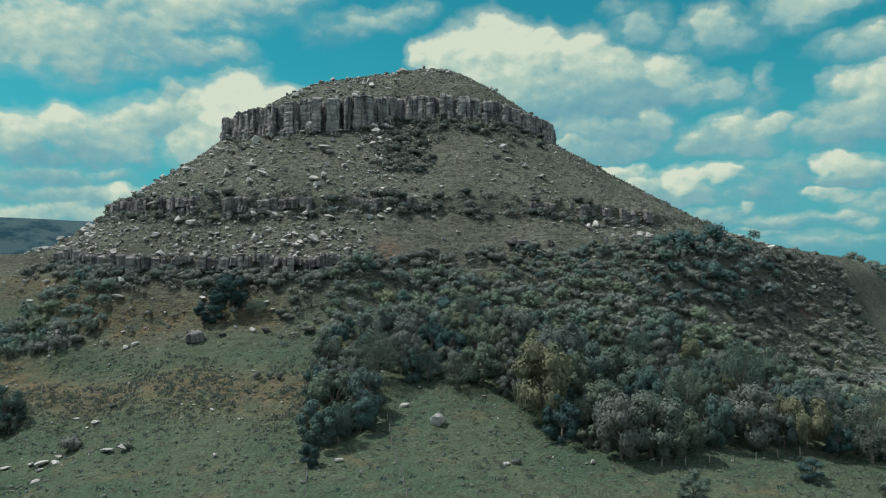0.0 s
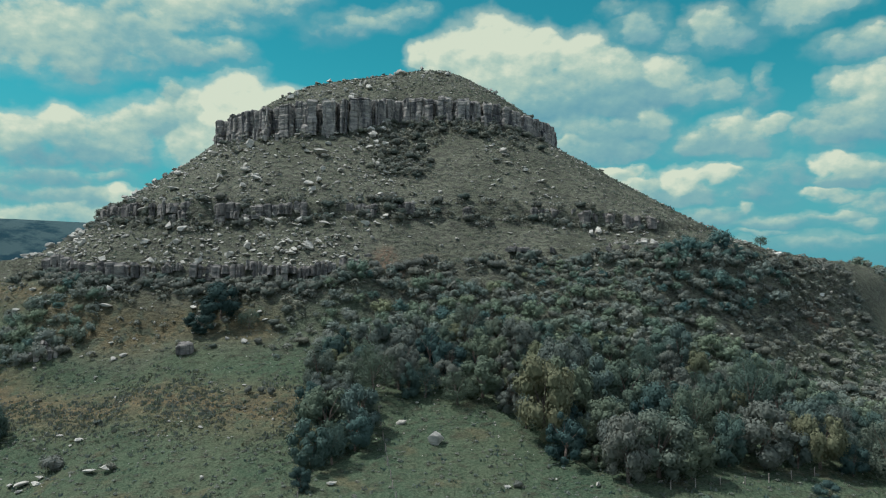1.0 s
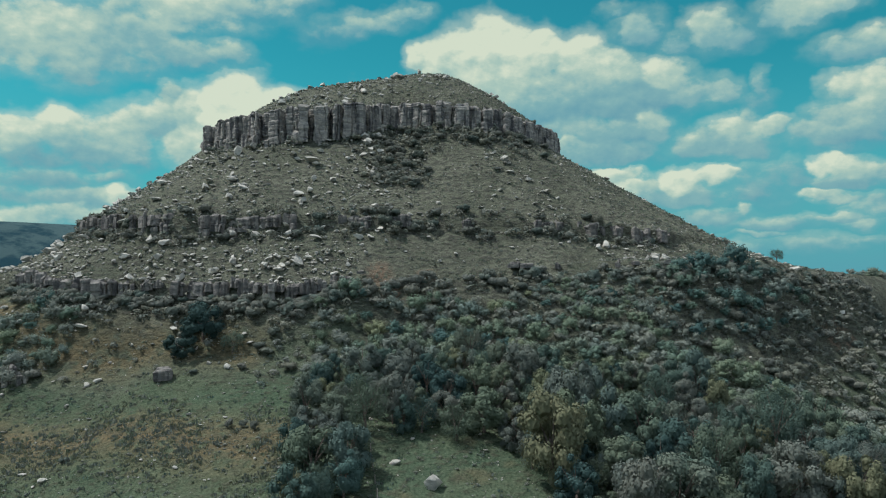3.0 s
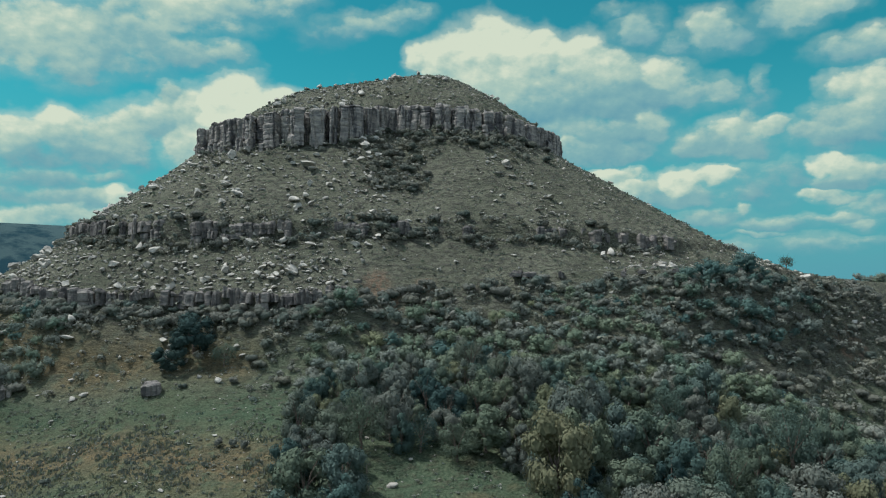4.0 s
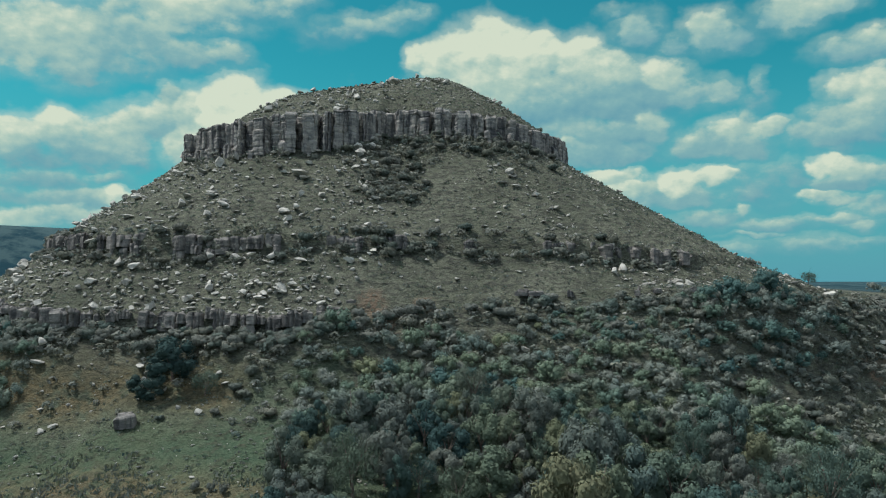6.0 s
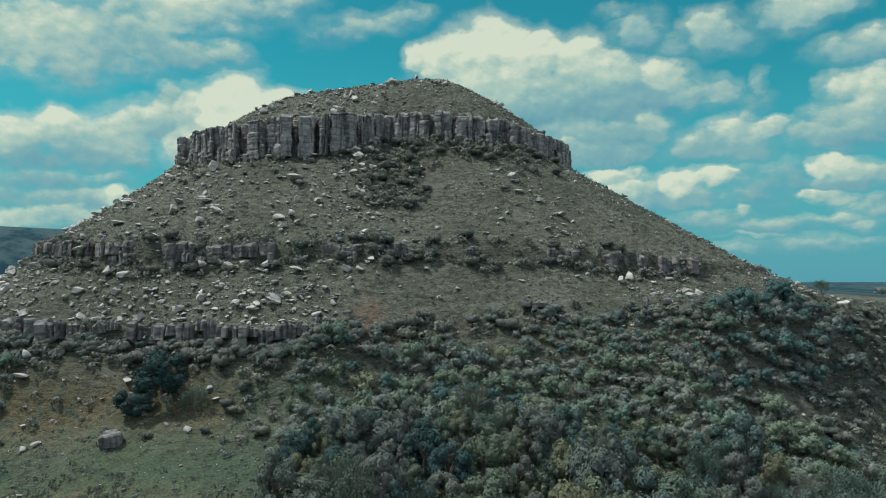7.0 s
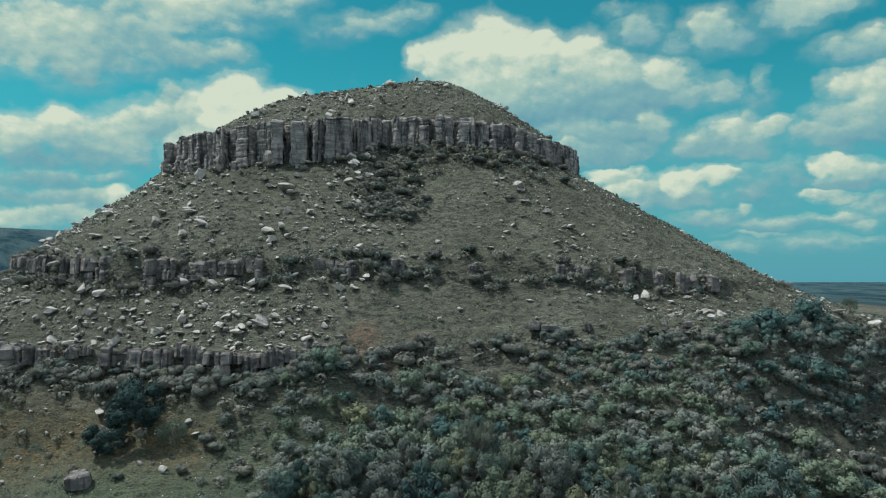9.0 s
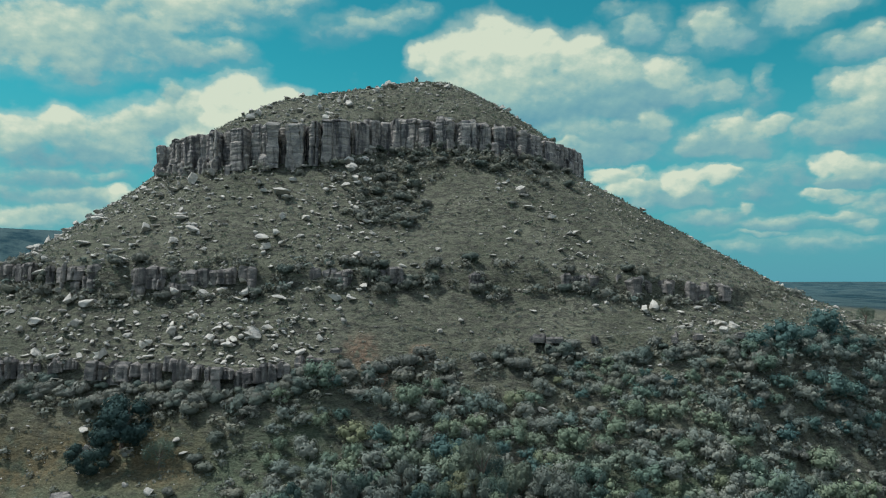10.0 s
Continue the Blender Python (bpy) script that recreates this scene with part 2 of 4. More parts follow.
def ground_material():
    m, t, b = material("hillside_grass", 0.95)
    pos = place(t)
    flat = node(t, "VectorMath", pos, (1.0, 1.0, 2.6), operation="MULTIPLY").outputs[0]
    big, mid, fine = tex(t, 14.0, 5, 0.6), tex(t, 1.7, 5, 0.65, flat, 3.0), tex(t, 0.45, 4, 0.7, flat, 5.0)
    dry = blend(t, ranged(t, big, 0.38, 0.64), (0.100, 0.114, 0.076), (0.150, 0.160, 0.110))
    dry = blend(t, ranged(t, mid, 0.44, 0.62, 0.0, 0.85), dry, (0.046, 0.049, 0.043))
    turf = blend(t, ranged(t, big, 0.35, 0.65), (0.042, 0.088, 0.048), (0.076, 0.110, 0.060))
    turf = blend(t, ranged(t, mid, 0.48, 0.66, 0.0, 0.8), turf, (0.042, 0.048, 0.030))
    rust = blend(t, ranged(t, mid, 0.36, 0.62), (0.165, 0.125, 0.060), (0.092, 0.084, 0.046))
    soil = (0.215, 0.150, 0.098)
    # far woods: their bluish cast is distance haze put into the colour
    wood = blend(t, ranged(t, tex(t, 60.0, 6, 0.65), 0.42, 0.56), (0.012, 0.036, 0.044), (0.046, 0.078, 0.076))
    col = blend(t, attr(t, "turf"), dry, turf)
    col = blend(t, math_(t, "MULTIPLY", attr(t, "rust"), ranged(t, tex(t, 3.0, 4, 0.6, None, 9.0), 0.32, 0.52)), col, rust)
    col = blend(t, math_(t, "MULTIPLY", attr(t, "soil"), ranged(t, tex(t, 1.2, 4, 0.6, None, 7.0), 0.38, 0.55)), col, soil)
    col = blend(t, ranged(t, fine, 0.3, 0.72), blend(t, 0.42, col, (0.02, 0.02, 0.013)), blend(t, 0.16, col, (0.33, 0.29, 0.20)))
    col = blend(t, attr(t, "far_wood_haze"), col, wood)
    t.links.new(col, b.inputs["Base Color"])
    h = math_(t, "ADD", math_(t, "MULTIPLY", mid, 1.6), math_(t, "MULTIPLY", fine, 0.7))
    bump(t, b, h, 1.0, 0.8)
    return m


def rock_material(name, light, dark, stain_and_shade, streak=0.0):
    m, t, b = material(name, 0.88)
    pos = place(t)
    flat = node(t, "VectorMath", pos, (1.0, 1.0, 3.0), operation="MULTIPLY").outputs[0]
    tall = node(t, "VectorMath", pos, (1.0, 1.0, 0.16), operation="MULTIPLY").outputs[0]
    a, f = tex(t, 2.2, 6, 0.62, flat), tex(t, 0.35, 5, 0.7, None, 4.0)
    col = blend(t, ranged(t, a, 0.34, 0.64), dark, light)
    col = blend(t, ranged(t, f, 0.35, 0.65, 0.0, 0.5), col, dark)
    col = blend(t, ranged(t, tex(t, 1.9, 5, 0.65, tall, 2.0), 0.46, 0.60, 0.0, streak), col, stain_and_shade)
    lich = ranged(t, tex(t, 0.8, 5, 0.7, None, 8.0), 0.58, 0.68, 0.0, 0.5)
    col = blend(t, lich, col, (0.34, 0.33, 0.26))
    oi = t.nodes.new("ShaderNodeObjectInfo")
    isl = t.nodes.new("ShaderNodeNewGeometry").outputs["Random Per Island"]
    k = math_(t, "MULTIPLY_ADD", math_(t, "ADD", oi.outputs["Random"], isl), 0.22, 0.78)
    sc = node(t, "VectorMath", col, None, operation="SCALE")
    t.links.new(k, sc.inputs["Scale"])
    t.links.new(sc.outputs[0], b.inputs["Base Color"])
    h = math_(t, "ADD", math_(t, "MULTIPLY", a, 1.5), f)
    bump(t, b, h, 0.9, 0.25)
    return m


def foliage_material(name, source, lo=0.0, hi=1.0, twiggy=False, pale=1.0):
    """Leaves: the tree's own hue by chance, each clump a little lighter or darker."""
    m, t, b = material(name, 0.85)
    if source == "object":
        k = t.nodes.new("ShaderNodeObjectInfo").outputs["Random"]
    else:
        k = attr(t, source)
    r = t.nodes.new("ShaderNodeValToRGB")
    r.color_ramp.interpolation = "LINEAR"
    e = r.color_ramp.elements
    stops = [(0.0, (0.040, 0.074, 0.066)), (0.20, (0.062, 0.100, 0.080)), (0.45, (0.106, 0.132, 0.082)), (0.60, (0.102, 0.122, 0.100)),
             (0.78, (0.130, 0.138, 0.108)), (0.88, (0.066, 0.114, 0.096)), (0.96, (0.128, 0.142, 0.080)), (1.0, (0.132, 0.136, 0.076))]
    if twiggy:
        stops = [(0.0, (0.084, 0.108, 0.088)), (0.3, (0.146, 0.150, 0.118)), (0.55, (0.128, 0.136, 0.112)), (0.8, (0.164, 0.166, 0.122)), (1.0, (0.104, 0.122, 0.096))]
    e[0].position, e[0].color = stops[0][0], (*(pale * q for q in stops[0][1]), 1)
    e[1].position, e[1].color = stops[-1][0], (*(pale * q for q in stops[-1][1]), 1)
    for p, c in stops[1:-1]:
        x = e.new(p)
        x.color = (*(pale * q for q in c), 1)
    t.links.new(math_(t, "MULTIPLY_ADD", k, hi - lo, lo), r.inputs[0])
    isl = t.nodes.new("ShaderNodeNewGeometry").outputs["Random Per Island"]
    col = blend(t, ranged(t, isl, 0.0, 1.0, 0.0, 0.14, False), r.outputs[0], blend(t, 0.5, r.outputs[0], (0.17, 0.17, 0.11)))
    t.links.new(col, b.inputs["Base Color"])
    tr = t.nodes.new("ShaderNodeBsdfTranslucent")
    t.links.new(col, tr.inputs[0])
    mix = t.nodes.new("ShaderNodeMixShader")
    mix.inputs[0].default_value = 0.16
    t.links.new(b.outputs[0], mix.inputs[1])
    t.links.new(tr.outputs[0], mix.inputs[2])
    t.links.new(mix.outputs[0], t.nodes["Material Output"].inputs[0])
    return m


def plain_material(name, c1, c2, size=0.3, rough=0.85):
    m, t, b = material(name, rough)
    a = tex(t, size, 5, 0.65)
    t.links.new(blend(t, ranged(t, a, 0.35, 0.65), c1, c2), b.inputs["Base Color"])
    bump(t, b, a, 0.6, 0.04)
    return m


GROUND = ground_material()
# the cliff's streaks are dark stain, made heavier to paint shade on its fronts
CLIFF = rock_material("weathered_sandstone_cliff", (0.360, 0.330, 0.265), (0.150, 0.146, 0.130), (0.050, 0.051, 0.052), 0.85)
LEDGE = rock_material("dark_sandstone_ledge", (0.250, 0.230, 0.190), (0.110, 0.106, 0.094), (0.035, 0.035, 0.034), 0.75)
BOULDER = rock_material("pale_boulder", (0.48, 0.455, 0.37), (0.30, 0.29, 0.24), (0.12, 0.12, 0.11), 0.3)
LEAF = foliage_material("leaves", "object")
LEAF_DRY = foliage_material("dry_leaves", "object", twiggy=True)
SCRUB_LEAF = foliage_material("scrub_leaves", "tint", twiggy=True, pale=1.2)
LEAF_DARK = foliage_material("dark_evergreen_leaves", "object", 0.0, 0.10, pale=0.78)
# same hues as the other leaves, lightened to offset shade in the upper wood
LEAF_FAR = foliage_material("lightened_leaves_of_scrub_wood", "tint", pale=1.5)
BARK = plain_material("bark", (0.16, 0.13, 0.10), (0.075, 0.062, 0.05))
POST = plain_material("weathered_post", (0.30, 0.27, 0.22), (0.17, 0.15, 0.12))
WIRE = plain_material("fence_wire", (0.10, 0.10, 0.10), (0.06, 0.06, 0.06), 0.3, 0.5)
TUFT = foliage_material("dry_tufts", "tint")

# ---- terrain ----
HX, HY = -17.0, 265.0          # centre of the mesa


def vnoise(x, y, seed=0):
    """Smooth value noise on the plan, -1 to 1."""
    x, y = np.asarray(x, float), np.asarray(y, float)
    i, j = np.floor(x), np.floor(y)
    fx, fy = x - i, y - j
    fx, fy = fx * fx * (3 - 2 * fx), fy * fy * (3 - 2 * fy)

    def h(a, b):
        v = np.sin(a * 127.1 + b * 311.7 + seed * 74.7) * 43758.5453
        return 2 * (v - np.floor(v)) - 1
    return (h(i, j) * (1 - fx) + h(i + 1, j) * fx) * (1 - fy) + (h(i, j + 1) * (1 - fx) + h(i + 1, j + 1) * fx) * fy


def fbm(x, y, size, octaves=4, seed=0):
    v, a, total = 0, 1.0, 0.0
    for k in range(octaves):
        v = v + a * vnoise(np.asarray(x) / size, np.asarray(y) / size, seed + 17 * k)
        total += a
        a *= 0.5
        size *= 0.47
    return v / total


def sstep(a, b, v):
    t = np.clip((v - a) / (b - a), 0, 1)
    return t * t * (3 - 2 * t)


# Bearings round the mesa in degrees (0 faces the flight, positive to the east), radii and heights.
CLIFF_A = [-180, -120, -90, -71, -56, -46, -38, -31, -14, -4, 5, 14, 26, 40, 52, 70, 93, 120, 180]
CLIFF_R = [53, 56, 59, 58.2, 56, 54, 50.5, 49.5, 43.5, 40, 33, 33, 42, 48.5, 51.5, 55, 56, 54, 53]
CLIFF_TOP = [86, 86, 84.6, 84.2, 83.6, 83.9, 84.2, 84.4, 85.5, 86.6, 88, 88.4, 87.3, 86.4, 84.6, 83.2, 82.6, 86, 86]
CLIFF_FOOT = [80, 80, 79, 78, 76, 75.6, 75.2, 75.1, 76.2, 78.4, 80.8, 81.5, 81, 79.6, 78.2, 77.3, 77.5, 80, 80]
LEDGE_A = [-180, -90, -70, -46, -38, -30, -21, -6, 12.7, 25, 36.4, 42, 47, 60, 90, 180]
LEDGE_R = [95, 95, 94, 90.5, 88, 84, 78, 74.5, 73.8, 80, 88, 95, 99, 105, 107, 95]
LEDGE_Z = [51, 52, 52, 52, 51.5, 51, 50.8, 50.8, 50.6, 49.8, 49, 48.4, 47.5, 47, 47, 51]
LEDGE_H = [2, 2, 3, 5, 5.2, 5, 4.5, 2.8, 2.2, 1.6, 2.4, 3.0, 3.0, 1.0, 0.5, 2]
# the rim of the bench under the mesa, and the line from which the slope below it falls away
RIM_X = [-900, -300, -160, -107, -91, -78, -64, -49, -38, -26, -15, -7, 17, 32, 47, 62, 74, 88, 100, 130, 160, 250, 420, 900]
RIM_Y = [380, 300, 240, 203, 189, 182, 179, 178, 173.5, 172.5, 175.5, 178.5, 180, 181, 177, 183, 189.5, 199, 207, 240, 280, 420, 640, 900]
RIM_Z = [34, 35, 36, 38, 36.5, 35.8, 35.6, 35.5, 34.9, 35.4, 36.6, 38, 39, 39.6, 40.2, 40.3, 40.7, 39.5, 38, 37, 36.5, 36, 36, 36]
SLOPE_X = [-900, -300, -160, -107, -91, -63, -26, 17, 48, 62, 75, 88, 100, 130, 160, 250, 420, 900]
SLOPE_Y = [380, 300, 240, 203, 189, 180.5, 178.5, 180.5, 178.5, 183, 191, 199, 207, 240, 280, 420, 640, 900]
SLOPE_Z = [34, 35, 36, 38, 35, 32.5, 35, 37.4, 39.5, 40, 40, 39, 38, 37, 36.5, 36, 36, 36]


def bearing(x, y):
    return np.degrees(np.arctan2(x - HX, -(y - HY)))


def cliff_radius(a, x, y):
    return np.interp(a, CLIFF_A, CLIFF_R) + 1.0 * fbm(x, y, 7.0, 2, 3)


def rim_y(x):
    return sum(np.interp(x + o, RIM_X, RIM_Y) for o in (-5, -2.5, 0, 2.5, 5)) / 5


def slope_y(x):
    return sum(np.interp(x + o, SLOPE_X, SLOPE_Y) for o in (-8, -4, 0, 4, 8)) / 5


def ground_z(x, y):
    x, y = np.asarray(x, float), np.asarray(y, float)
    a, r = bearing(x, y), np.hypot(x - HX, y - HY)
    rc = cliff_radius(a, x, y)
    zf = np.interp(a, CLIFF_A, CLIFF_FOOT)
    rl = np.interp(a, LEDGE_A, LEDGE_R) + 1.2 * fbm(x, y, 9.0, 2, 5)
    zl, hl = np.interp(a, LEDGE_A, LEDGE_Z), np.interp(a, LEDGE_A, LEDGE_H)
    hl = np.maximum(hl * (0.85 + 0.5 * fbm(x, y, 14, 2, 6)), 0.1)
    mx = np.clip(x, -42, 0)
    q = np.sqrt(((x - mx) / 35) ** 2 + ((y - 264) / 40) ** 2 + 0.012)
    top = 107.2 + 0.14 * np.minimum(mx + 8, 0) - 23.0 * q ** 1.15 + 0.4 * fbm(x, y, 8, 3, 4)
    zt = np.interp(a, CLIFF_A, CLIFF_TOP)
    top = np.clip(top, zt + 0.25 * (rc - 3.0 - r), zt + 0.85 * (rc - 3.2 - r))
    talus = zf + (zl - zf) * np.clip((r - rc) / np.maximum(rl - rc, 5), 0, 1) ** 0.93
    below = zl - hl - np.interp(a, [-60, -40, 32, 52, 90], [0.62, 0.8, 0.8, 0.42, 0.4]) * np.maximum(r - rl, 0)
    cone = np.where(r < rc - 4.0, top, np.where(r < rc - 3.0, zf + (top - zf) * (rc - 3.0 - r), np.where(r < rc, zf, np.where(r < rl, talus, np.where(r < rl + 0.8, zl - hl * (r - rl) / 0.8, below)))))
    # the bench under the mesa, and the slope and pasture below its rim
    ye = rim_y(x)
    ze = np.interp(x, RIM_X, RIM_Z)
    d = (ye - y) / np.sqrt(1 + ((rim_y(x + 3) - rim_y(x - 3)) / 6) ** 2)
    d = np.where(np.abs(d) < 9, d + 1.3 * fbm(x, y, 10, 3, 8) * sstep(9, 3, np.abs(d)), d)
    side = np.clip((np.abs(x + 8) - 12) / 55, 0, 1.4)
    e = (slope_y(x) - y) / np.sqrt(1 + ((slope_y(x + 3) - slope_y(x - 3)) / 6) ** 2)
    zs = np.interp(x, SLOPE_X, SLOPE_Z)
    low = zs - 0.06 - np.interp(e, [0, 0.8, 6, 16, 26, 40, 56, 68, 90, 140, 900], [0, 2.2, 5.2, 13.0, 18.0, 22.8, 28.5, 31.5, 34, 35.5, 36])
    low = low - 4.0 * side * sstep(8, 30, e) - (zs - 35) * sstep(6, 40, e)
    low = low - 2.4 * sstep(52, 80, x) * sstep(3, 16, e) * (1 - 0.6 * sstep(38, 60, e)) - 2.8 * sstep(-54, -66, x) * sstep(4, 14, e)
    low = low - 4.6 * sstep(42, 58, x) * sstep(2, 8, e) * (1 - sstep(18, 40, e))
    scarp = ze - np.interp(d, [0, 0.8, 6, 16, 40], [0, 1.2, 5.0, 13.0, 26.0]) - 2.2 * sstep(-16, -28, x) * sstep(0, 0.8, d) * (1 - sstep(6, 14, d))
    bank = sstep(3, 12, d)
    low = scarp * (1 - bank) + low * bank
    bench = ze + 0.05 * np.clip(-d, 0, 60)
    z = np.where(d > 0, low, np.maximum(bench, cone))
    # far country: a wide plain, a long plateau to the west
    far = np.hypot(x, y - 200)
    plain = -4.0 + 42.0 * sstep(1500, 4300, far) + 5 * fbm(x, y, 500, 3, 11)
    ridge = 141 * sstep(700, 1150, -x * 0.62 + y * 0.78 - 320) * sstep(40, -200, x + 0.28 * y - 60 * fbm(x, y, 200, 3, 12)) 
    away = sstep(380, 800, np.hypot(x - 40, y - 300))
    z = z * (1 - away) + np.maximum(plain, ridge - 4) * away
    near = 1 - sstep(250, 500, far)
    z = z + near * (0.35 * fbm(x, y, 6.0, 3, 21) + 0.18 * fbm(x, y, 1.6, 2, 22))
    return z


def axis(lo, hi, step, far_lo, far_hi, grow=1.09):
    mid = list(np.arange(lo, hi, step))
    up, s = [mid[-1]], step
    while up[-1] < far_hi:
        s *= grow
        up.append(up[-1] + s)
    dn, s = [mid[0]], step
    while dn[-1] > far_lo:
        s *= grow
        dn.append(dn[-1] - s)
    return np.array(dn[:0:-1] + mid + up[1:])


def grid_mesh(name, xs, ys, zf):
    gx, gy = np.meshgrid(xs, ys)
    v = np.stack([gx, gy, zf(gx, gy)], -1).reshape(-1, 3)
    n, m = len(xs), len(ys)
    i = (np.arange(m - 1)[:, None] * n + np.arange(n - 1)[None, :]).reshape(-1)
    f = np.stack([i, i + 1, i + n + 1, i + n], -1)
    me = bpy.data.meshes.new(name)
    me.from_pydata(v, [], f)
    me.polygons.foreach_set("use_smooth", np.ones(len(f), bool))
    return me, v


xs = axis(-130, 125, 0.85, -4600, 4600, 1.1)
ys = axis(95, 285, 0.65, -4600, 4700, 1.1)
me, v = grid_mesh("ground", xs, ys, ground_z)
me.materials.append(GROUND)
GX, GY, GZ = xs.tolist(), ys.tolist(), v[:, 2].reshape(len(ys), len(xs)).tolist()
IX, IY = int(np.searchsorted(xs, -130 + 1e-6)), int(np.searchsorted(ys, 95 + 1e-6))


def gz(x, y):
    """The height of the ground sheet under a point."""
    if not (-129 < x < 123 and 96 < y < 283):
        return float(ground_z(x, y))
    u, w_ = (x - GX[IX]) / 0.85 + IX, (y - GY[IY]) / 0.65 + IY
    i, j = int(u), int(w_)
    u, w_ = u - i, w_ - j
    return (GZ[j][i] * (1 - u) + GZ[j][i + 1] * u) * (1 - w_) + (GZ[j + 1][i] * (1 - u) + GZ[j + 1][i + 1] * u) * w_


tagged(new("ground", me), "grassy hillside and pasture with dry tufts", "ground", kind="structure")

# what covers the ground: turf on the pasture, rusty grass, bare red soil, far woods tinted with painted haze
rd = rim_y(v[:, 0]) - v[:, 1]
nz1 = fbm(v[:, 0], v[:, 1], 16, 4, 31)
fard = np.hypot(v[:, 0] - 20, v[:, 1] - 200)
turf = sstep(15, 27, rd + 6 * nz1) * (1 - 0.35 * sstep(70, 90, v[:, 0])) + 0.6 * sstep(4, 10, rd + 4 * nz1) * sstep(-12, -20, v[:, 0])
rust = np.exp(-((rd - 38 - 0.10 * (v[:, 0] + 40)) / 7.5) ** 2) * sstep(-18, -26, v[:, 0]) + np.exp(-((rd - 11) / 4.5) ** 2) * sstep(-30, -40, v[:, 0]) * 0.9
rust = np.maximum(rust, 0.5 * sstep(0.25, 0.6, fbm(v[:, 0], v[:, 1], 5, 3, 35)) * sstep(20, 40, rd))


def spot(x, y, r):
    return np.clip(1.4 - np.hypot(v[:, 0] - x, (v[:, 1] - y)) / r, 0, 1)


soil = np.maximum.reduce([spot(-13, 177, 2.6), spot(-3, 177.5, 2.0), spot(-9, 173, 1.6), spot(97, 190, 3.0), spot(91, 187, 2.0)])
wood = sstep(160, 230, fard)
for name, data in (("turf", np.clip(turf, 0, 1)), ("rust", np.clip(rust, 0, 1)), ("soil", soil), ("far_wood_haze", wood)):
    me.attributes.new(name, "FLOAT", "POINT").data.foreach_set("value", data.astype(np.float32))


# ---- rock faces ----
rnd = random.Random(5)


def part(name, me, mat, parent, label="", m=None):
    if mat is not None and not me.materials:
        me.materials.append(mat)
    ob = new(name, me)
    ob.parent = parent
    if m is not None:
        ob.matrix_basis = m
    if label:
        ob["label"] = label
    return ob


def thing(name, x, y, z, label, category, group="", kind="", turn=0.0):
    ob = new(name)
    ob.matrix_basis = pose(x, y, z, 0, 0, turn)
    return tagged(ob, label, category, group, kind)


def ring_point(a, extra=0.0):
    """A point on the cliff line at a bearing, and its radius."""
    c, s = math.sin(radians(a)), -math.cos(radians(a))
    r = float(np.interp(a, CLIFF_A, CLIFF_R))
    for _ in range(3):
        r = float(cliff_radius(a, HX + c * r, HY + s * r))
    return HX + c * (r + extra), HY + s * (r + extra), r


upper = thing("upper_cliff", HX, HY - 40, 75, "grey sandstone cliff of tall weathered columns round the summit", "cliff", kind="structure")
inv = upper.matrix_basis.inverted()
n = 0


def pillar_mesh(name, seed, w, d, h, round_=8.0, rugged=1.0):
    """A buttress of jointed sandstone: upright joints and beds part its face into blocks that stand in and out."""
    r = np.random.RandomState(seed)
    nx, ny, nz = max(5, int(w / 0.32)), max(4, int(d / 0.6)), max(5, int(h / 0.36))
    ring = [(2 * i / nx - 1, -1.0) for i in range(nx)] + [(1.0, 2 * j / ny - 1) for j in range(ny)]
    ring += [(1 - 2 * i / nx, 1.0) for i in range(nx)] + [(-1.0, 1 - 2 * j / ny) for j in range(ny)]
    ring = np.array(ring)
    n_ = len(ring)
    shape = np.max(np.abs(ring), 1) / (np.abs(ring[:, 0]) ** round_ + np.abs(ring[:, 1]) ** round_) ** (1 / round_)
    ring = ring * shape[:, None]
    flat = ring * np.array([w / 2, d / 2])
    out = ring / np.linalg.norm(ring, axis=1)[:, None]
    along = np.cumsum(np.linalg.norm(np.roll(flat, -1, 0) - flat, axis=1))
    joints = np.cumsum(r.uniform(1.0, 3.8, 40))
    beds = np.cumsum(r.uniform(1.0, 4.6, 16)) - r.uniform(0, 1)
    upright = r.uniform(-0.75, 0.55, 42)
    stand = r.uniform(-0.26, 0.22, (42, 18)) + 0.6 * upright[:, None]
    tops = r.uniform(-0.9, 0.25, 42)
    skew = r.uniform(-0.12, 0.12)
    rows_ = []
    for k in range(nz + 1):
        z = h * k / nz
        wander = along + 0.22 * fbm(along * 0 + seed, np.full(n_, z), 2.0, 2, seed % 71) + skew * z
        cell, bed = np.searchsorted(joints, wander), int(np.searchsorted(beds, z))
        push = stand[cell, bed] + 0.14 * fbm(along, np.full(n_, z), 0.8, 3, seed % 89)
        near = np.min(np.abs(wander[:, None] - joints[None, :]), 1)
        push = push - 0.60 * np.exp(-(near / 0.18) ** 2) - 0.15 * math.exp(-(float(np.min(np.abs(z - beds))) / 0.16) ** 2)
        push = rugged * push - 0.05 * z * (1 - 2 * r.rand()) * 0.2 - 0.3 * (k == nz)
        p_ = flat + out * push[:, None]
        rise = tops[cell] * max(0.0, (k / nz - 0.6) / 0.4)
        rows_.append(np.column_stack([p_, z + rise]))
    q = np.concatenate(rows_ + [np.array([[0.0, 0.0, h - 0.1]])])
    f = [(k * n_ + i, k * n_ + (i + 1) % n_, (k + 1) * n_ + (i + 1) % n_, (k + 1) * n_ + i) for k in range(nz) for i in range(n_)]
    f += [(nz * n_ + i, nz * n_ + (i + 1) % n_, len(q) - 1) for i in range(n_)]
    me_ = bpy.data.meshes.new(name)
    me_.from_pydata(q, [], f)
    return me_


